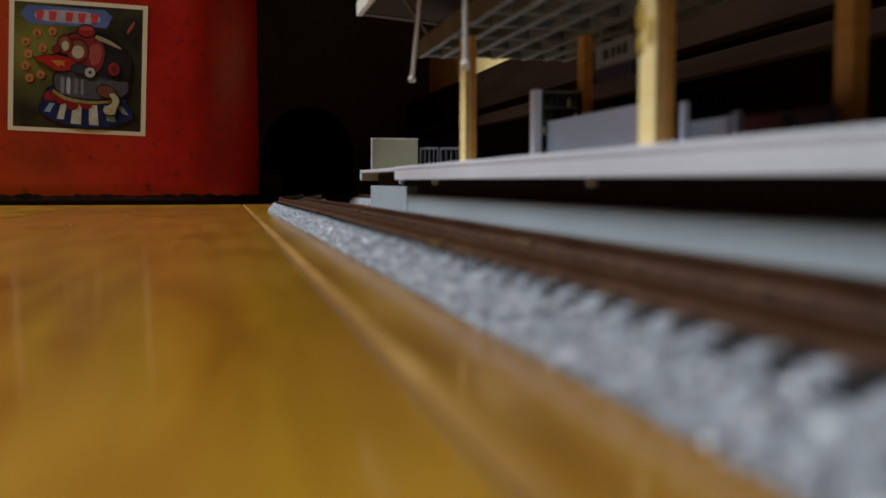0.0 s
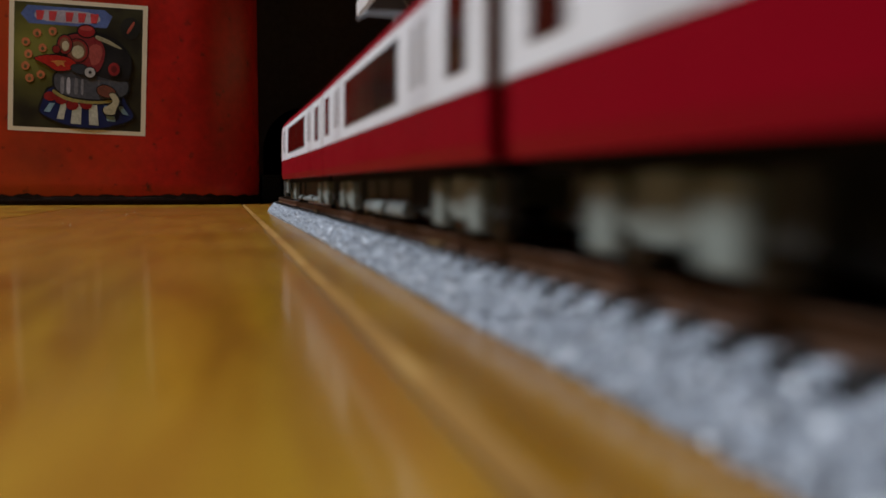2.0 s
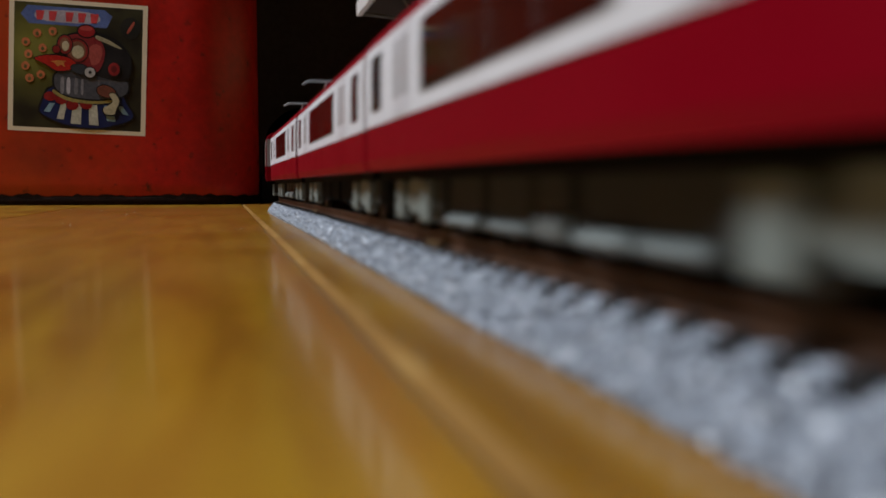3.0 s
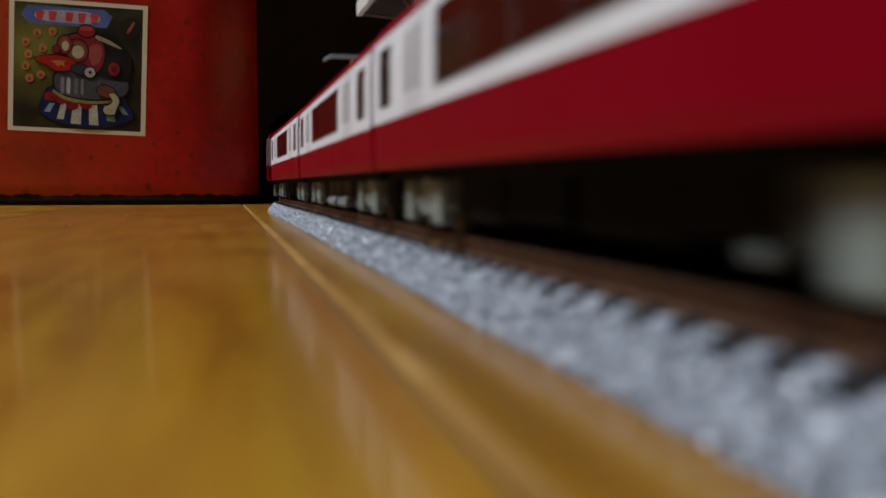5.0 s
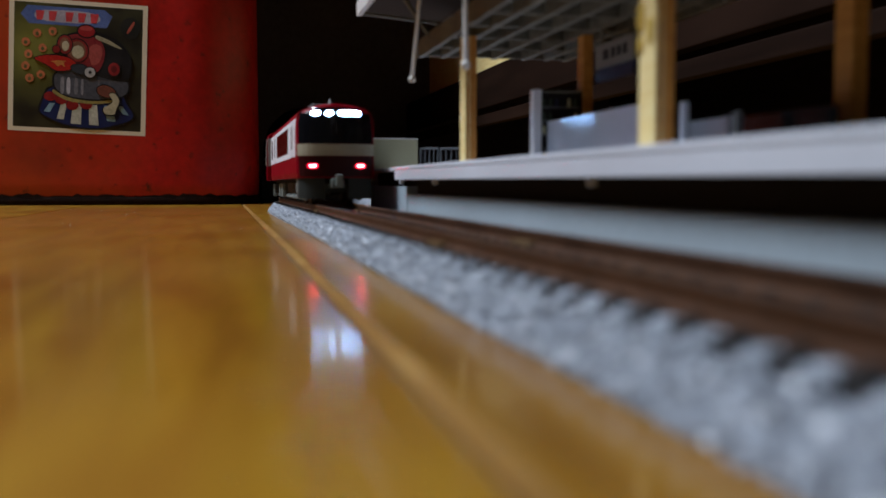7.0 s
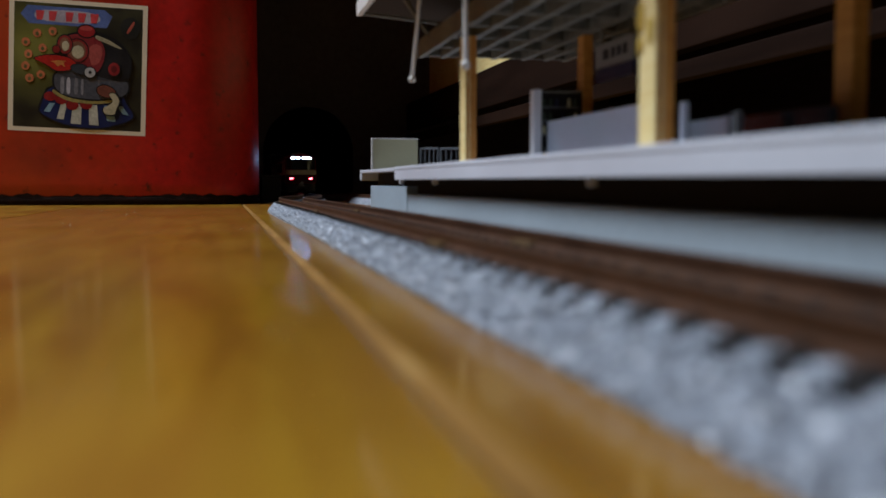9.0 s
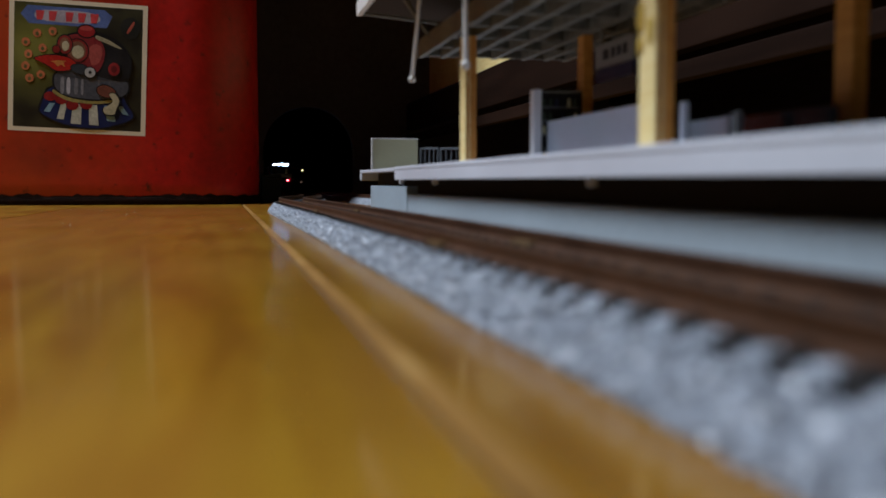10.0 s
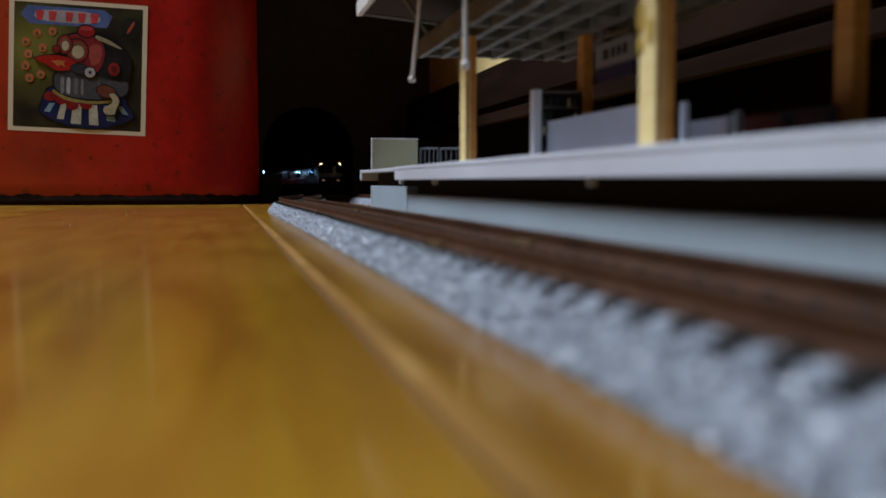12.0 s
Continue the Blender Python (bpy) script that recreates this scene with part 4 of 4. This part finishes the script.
        part("jaw", box(-1.3, 0.5, HALF + 0.6, HALF + 1.9, 4.6, 7.6, 0.35), M_UNDER, knuckle)
        part("antenna", tube((0, HALF - 14, 25.0), (0, HALF - 16.2, 27.4), 0.8, 8, 0.2), M_ROOF, car, "small roof aerial")
    return car


def make_train(lamps_first, lamps_last, cars):
    """Cars from the leading one back. The driving ends look outward."""
    made = []
    first = make_car(True, lamps_first)
    middle = make_car(False, "", under=1)
    middle_panto = make_car(False, "", pantos=(-38, 38), under=2)
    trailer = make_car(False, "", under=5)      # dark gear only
    last = make_car(True, lamps_last, under=3)
    used = set()
    for i in range(cars):
        c = first if i == 0 else last if i == cars - 1 else middle_panto if i % 4 == 1 else middle if i == 3 else trailer
        if c in used:
            c = copy_thing(c, Matrix())
        used.add(c)
        made.append(c)
    return made


train_a = make_train("head", "tail", 8)
train_b = make_train("head", "tail", 5)
for group, cars in (("red train passing the platform", train_a), ("red train on the far track", train_b)):
    for i, c in enumerate(cars):
        what = ("crimson model train driving car, white window band" if i in (0, len(cars) - 1) else "crimson model train car with white window band")
        if any(ch.name.startswith("pantograph") for ch in c.children):
            what += " and pantographs"
        if i == len(cars) - 1:
            what += ", lit tail lamps"
        if i == 0:
            what += ", lit headlamps"
        tagged(c, what, "model train", group)

# ---------------------------------------------------------------- the station platform

TOP = 14.6      # height of the platform's surface over the floor
LEAN = 0.0031    # it rises a little with the distance


def top_at(y):
    return TOP + LEAN * (y - 55)



def make_platform():
    pf = empty("station_platform", 60, 100, 0, "pale plastic model station platform beside the track", "platform")

    def b(x0, x1, y0, y1, z0, z1, bev=0.15):
        return box(x0 - 60, x1 - 60, y0 - 100, y1 - 100, z0, z1, bev)

    pf.rotation_euler = (math.atan(LEAN), 0, 0)
    pf.location.z = LEAN * 45 * K
    part("slab_top", b(39.9, 82.1, -160, 238, TOP - 0.9, TOP, 0.3), M_SLAB, pf, "pale slab surface with rounded nosing")
    part("slab", b(40.0, 82.0, -160, 238, TOP - 3.1, TOP - 0.9, 0.12), M_SLAB, pf, "pale lilac-white platform slab")
    part("slab_end", b(40.8, 80.6, 238, 304, TOP - 1.0, TOP - 0.1, 0.2), M_SLAB, pf, "thin end slab")
    part("slab_tip", b(40.8, 80.6, 303, 306, TOP - 3.2, TOP - 0.05, 0.3), M_SLAB, pf, "turned-down end lip")
    part("end_recess", b(46.0, 76.0, 238, 303, TOP - 4.8, TOP - 1.0, 0), M_RECESS, pf, "dark brown block for the shade under the end slab")
    part("base_wall", b(43.0, 44.4, -160, 237, -0.1, 8.15, 0.1), M_BASE, pf, "blue-grey lower wall")
    part("base_wall", b(77.6, 79.0, -160, 237, -0.1, 8.15, 0.1), M_BASE, pf, "blue-grey lower wall")
    part("base_end", b(42.8, 79.2, 237, 297, -0.5, 9.9, 0.2), M_BASE, pf, "blue-grey end block")
    part("recess_wall", b(45.5, 47, -160, 246, 8.2, TOP - 3.1, 0), M_RECESS, pf, "recessed strip, the slab's shade put into its dark brown")
    part("recess_wall", b(75, 76.5, -160, 246, 8.2, TOP - 3.1, 0), M_RECESS, pf, "recessed strip, the slab's shade put into its dark brown")
    for y in (113.5, 204, 244):
        part("bracket", b(42.2, 43.4, y - 0.6, y + 0.6, TOP - 4.2, TOP - 3.05, 0.35), M_SLAB, pf)
    return pf


make_platform()


def make_pillar(x, y, z1, wide=2.2, deep=4.2, facing=True):
    """A square wooden post standing on the platform; those in front have a pale strip for the lit track side, brown for
    the shaded faces.
    """
    label = "wooden pillar, lit side a pale strip, shaded sides brown" if facing else "square wooden pillar on the platform, browned for the canopy's shade"
    ob = empty("canopy_pillar", x, y, top_at(y), label, "pillar", "canopy pillars")
    h = z1 - top_at(y)
    # pale strip and brown post put lit and shaded faces into colour
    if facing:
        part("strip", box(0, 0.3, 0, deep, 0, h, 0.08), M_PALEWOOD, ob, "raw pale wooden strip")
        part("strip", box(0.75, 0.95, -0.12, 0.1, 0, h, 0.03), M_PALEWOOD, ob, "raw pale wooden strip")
    part("post", box(0.3 if facing else 0, wide, 0, deep, 0, h, 0.15), M_BROWNWOOD, ob, "wooden post, its shade put into the brown")
    return ob


CANOPY_Z = 38.0
for y in (182.5, 98.4, 14.0):
    make_pillar(44.0, y, CANOPY_Z + 0.4)
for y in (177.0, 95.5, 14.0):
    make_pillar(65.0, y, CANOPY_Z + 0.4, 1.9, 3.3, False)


def make_canopy():
    """The platform roof from below: sheet, edge boards, cross and long ribs."""
    cy = empty("platform_canopy", 56, 100, CANOPY_Z, "grey plastic platform canopy with ribbed underside", "canopy")

    def b(x0, x1, y0, y1, z0, z1, bev=0.1):
        return box(x0 - 56, x1 - 56, y0 - 100, y1 - 100, z0 - CANOPY_Z, z1 - CANOPY_Z, bev)

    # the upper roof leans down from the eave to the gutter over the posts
    for name, y0, y1, z0, z1, mt, label in (("roof_sheet", -140, 235, 50.9, 52.3, M_RECESS, "upper roof sheet, coloured dark for its shaded underside"), ("end_edge", 235, 236.2, 50.3, 52.6, M_CANOPY, "grey end rib")):
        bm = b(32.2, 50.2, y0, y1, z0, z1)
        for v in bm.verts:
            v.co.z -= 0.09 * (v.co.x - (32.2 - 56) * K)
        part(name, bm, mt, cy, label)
    part("roof_sheet", b(50.2, 78, -140, 235, 49.2, 50.7), M_RECESS, cy, "upper roof sheet, coloured dark for its shaded underside")
    part("gutter_post", b(49.6, 50.4, 235, 236, 46.6, 50.4), M_CANOPY, cy, "thin grey drop at the gutter")
    for y in (90, 150, 208):
        part("strut", tube((42.6 - 56, y - 100, 41.6 - CANOPY_Z), (36 - 56, y - 100, 51.0 - CANOPY_Z), 0.45, 8), M_CANOPY, cy, "slanting roof strut")
    part("eave_edge", b(31.0, 32.2, -140, 237, 50.2, 53.4), M_WHITEPL, cy, "pale eave edge")
    part("fascia", b(52.5, 76, 60, 226, 42.5, 50.6), M_CANOPY, cy, "boxed middle under the roof")
    part("ceiling_sheet", b(42.2, 75.8, -140, 218, 41.6, 42.5), M_CANOPY, cy)
    for x in (42.0, 75.0):
        part("edge_board", b(x, x + 1.0, -140, 218.5, 38.5, 41.5), M_CANOPY, cy)
    for x in (46.5, 52, 58, 65, 70):
        part("long_rib", b(x, x + 1.2, -138, 217, CANOPY_Z + 0.4, CANOPY_Z + 3.4), M_CANOPY, cy)
    for i in range(26):
        y = -136 + i * 14.1
        part("cross_rib", b(42.6, 75.2, y, y + 1.3, CANOPY_Z + 0.8, CANOPY_Z + 3.8), M_CANOPY, cy)
    return cy


make_canopy()


def make_rod(x, y, x2, y2, z0, z1):
    rod = empty("hanging_rod", x, y, z0, "thin white rod hanging from the canopy with a knob", "rod", "hanging rods")
    part("rod", tube((0, 0, 0), (x2 - x, y2 - y, z1 - z0), 0.42, 8), M_WHITEPL, rod)
    part("knob", smooth_ball(0, 0, 0, 0.8), M_WHITEPL, rod)
    return rod


def smooth_ball(x, y, z, r):
    bm = bmesh.new()
    return lathe_into(bm, [(r * math.sin(PI * i / 8) + 0.02, -r * math.cos(PI * i / 8)) for i in range(9)], (x, y, z), "z", 12)


make_rod(38.2, 204.7, 38.6, 197.2, EYE_Z / K + 21.7, 50.7)
make_rod(38.2, 158.1, 38.4, 159.7, EYE_Z / K + 19.2, 50.7)


def make_board():
    ob = empty("notice_board", 47.3, 280, top_at(280) - 0.1, "plain beige board standing at the platform end", "board")
    part("panel", box(-6.4, 6.4, -0.5, 0.5, 0, 8.4, 0.1), M_BEIGE, ob)
    part("edge", box(-6.6, 6.6, -0.6, 0.6, 8.4, 8.7, 0.1), M_WHITEPL, ob)
    part("edge", box(-6.7, -6.35, -0.62, 0.62, 0, 8.72, 0.1), M_WHITEPL, ob)
    return ob


make_board()


def make_railing(x0, x1, y):
    ob = empty("railing", x0, y, top_at(y) - 0.1, "grey metal-look railing at the platform end", "railing", "platform railings")
    ln = x1 - x0
    part("top_bar", tube((0, 0, 6.0), (ln, 0, 6.0), 0.3, 8), M_RAILING, ob)
    part("low_bar", tube((0, 0, 0.8), (ln, 0, 0.8), 0.25, 8), M_RAILING, ob)
    n = 4
    for i in range(n + 1):
        part("post", tube((ln * i / n, 0, 0), (ln * i / n, 0, 6.0), 0.3 if i in (0, n) else 0.2, 8), M_RAILING, ob)
    return ob


make_railing(54.6, 59.6, 280)
make_railing(60.4, 66.5, 280)


def make_kiosk():
    """A vending kiosk: white frame with dark stocked front."""
    ob = empty("vending_kiosk", 55, 165, top_at(165), "white-framed vending kiosk with dark glass front", "kiosk")
    part("side", box(0.5, 2.0, 11.8, 14.4, 0, 13.3, 0.15), M_WHITE, ob, "white side panel")
    case = part("case", box(2.0, 9.9, 12.2, 17.0, 0.0, 13.1, 0.2), M_DARKPL, ob, "dark glazed case")
    part("top_edge", box(1.6, 9.6, 12.0, 12.4, 12.7, 13.15, 0.05), M_CANOPY, case, "thin grey edge")
    for i in range(4):
        part("shelf", box(1.8, 9.4, 11.95, 12.3, 2.4 + 2.5 * i, 2.7 + 2.5 * i), M_RAILING, case)
        for j in range(6):
            if (i * 5 + j * 3) % 4:
                part("bottle", tube((2.5 + 1.2 * j, 12.0, 2.7 + 2.5 * i), (2.5 + 1.2 * j, 12.0, 4.2 + 2.5 * i), 0.36, 8, 0.25), (M_STOCK, M_BEIGE, M_SIGNBLUE)[(i + j) % 3] if (i + j) % 2 else M_STOCK, case)
    for z, x in ((0.9, 2.3), (0.6, 3.2)):
        part("flap", box(x, x + 0.9, 11.9, 12.25, z, z + 1.0, 0.1), M_GLUE, case, "small yellowish flap")
    return ob


make_kiosk()


def make_bench(x, y0, y1, h0, h1, material, label):
    ob = empty("platform_screen", x, (y0 + y1) / 2, top_at((y0 + y1) / 2), label, "screen", "platform screens")
    half = (y1 - y0) / 2
    bm = bmesh.new()
    vs = [bm.verts.new((a * K, b * K, c * K)) for a in (-0.5, 0.5) for b, c in ((-half, 0), (half, 0), (half, h1), (-half, h0))]
    for q in ((0, 1, 2, 3), (7, 6, 5, 4), (0, 4, 5, 1), (1, 5, 6, 2), (2, 6, 7, 3), (3, 7, 4, 0)):
        bm.faces.new([vs[i] for i in q])
    part("panel", bm, material, ob)
    return ob


make_bench(58.5, 127.8, 176.5, 7.45, 7.45, M_GREYPANEL, "plain blue-grey screen panel on the platform")
make_bench(62.0, 115.5, 126.6, 4.5, 4.5, M_GREYPANEL, "low blue-grey screen panel on the platform")
make_bench(60.0, 91, 109.7, 4.0, 4.0, M_SMOKED, "low dark screen panel on the platform")


def make_post(x, y, h, mt, label):
    ob = link("screen_post", box(-0.42, 0.42, -0.6, 0.6, 0, h, 0.15), mt)
    ob.location = (x * K, y * K, top_at(y) * K)
    return tagged(ob, label, "post", "screen posts")


make_post(56.5, 117.4, 6.4, M_GREYPANEL, "short blue-grey post beside the platform screens")
make_post(56.5, 104.0, 4.3, M_RAILING, "short dark grey post beside the platform screens")



def make_sign():
    """A hanging station sign: pale board with dark bars over a blue strip."""
    sg = empty("station_sign", 66.0, 164.0, 29.0, "pale hanging station sign with dark bars and blue strip", "sign")
    part("board", box(-0.4, 0.4, -8.5, 8.5, 2.4, 6.6, 0.1), M_SIGN, sg, "pale sign board")
    part("strip", box(-0.42, 0.42, -8.5, 8.5, 0, 2.3, 0.1), M_SIGNBLUE, sg, "dark blue strip")
    for y, ln in ((-6, 1.6), (-3.4, 1.6), (-0.8, 1.6), (2.2, 2.4)):
        part("bar", box(-0.5, -0.38, y, y + ln, 3.7, 5.4), M_DARKPL, sg)
    for y in (-6.5, 6.5):
        part("hanger", tube((0, y, 6.5), (0, y, 9.8), 0.3, 8), M_CANOPY, sg)
    return sg


make_sign()


def make_glue(x, y, z, sx, sy, sz):
    bm = smooth_ball(0, 0, 0, 1.0)
    bmesh.ops.scale(bm, vec=(sx, sy, sz), verts=bm.verts)
    ob = smooth(link("glue_blob", bm, M_GLUE))
    ob.location = (x * K, y * K, z * K)
    return tagged(ob, "dried yellowish glue blob on the wooden pillar", "glue", "glue blobs")


make_glue(43.95, 102.0, 28.6, 0.35, 0.8, 1.9)
make_glue(43.95, 102.1, 25.8, 0.32, 0.7, 1.1)
make_glue(43.95, 99.6, 27.0, 0.3, 0.8, 1.6)


def make_crumbs():
    """Dust and crumbs scattered on the boards before the can."""
    rng = random.Random(12)
    bm = bmesh.new()
    for _ in range(26):
        x, y, q = rng.uniform(-110, 16), rng.uniform(230, 560), rng.uniform(0.08, 0.26)
        lathe_into(bm, [(q * 0.5, 0), (q, q * 0.5), (q * 0.4, q)], (x, y, -0.02), "z", 6)
    ob = link("crumbs", bm, M_PAPER)
    return tagged(ob, "pale dust and crumbs scattered on the boards", "dust", kind="stuff")


make_crumbs()

# ---------------------------------------------------------------- motion

SPEED = 180.5


LAG_T = (0.5, 1.0, 1.5, 2.5, 3.0, 5.5, 5.75, 6.0, 6.25)
LAG = (14.0, 6.5, 4.5, 5.5, 0.0, 0.0, 3.0, 6.0, 0.0)     # mm behind an even run


def train_rows(way, head_at_start, speed, index, flip, gain=0.0):
    """Rows for one car: it rides on its two bogies."""
    rows = []
    for k in range(49):
        t = 12.0 * k / 48
        centre = head_at_start + speed * t + gain * max(0.0, t - 6.5) - math.copysign((index + 0.5) * PITCH, speed)
        if gain:
            centre -= float(np.interp(t, LAG_T, LAG))  # it does not run quite evenly
        ua, ub = centre - 40.5, centre + 40.5
        xa, xb = way(ua), way(ub)
        turn = -math.degrees(math.atan2(xb - xa, ub - ua)) + (180 if flip else 0)
        rows.append((t, pose((xa + xb) / 2 * K, centre * K, (RAIL_TOP + sag(centre)) * K, 0, 0, turn)))
    return rows


def motions():
    for i, c in enumerate(train_a):
        walk(c, train_rows(near_way, -43.0, SPEED, i, i == len(train_a) - 1, 16.5))
    for i, c in enumerate(train_b):
        walk(c, train_rows(far_way, 806.0 + 165.0 * 12, -165.0, i, i != len(train_b) - 1))


motions()
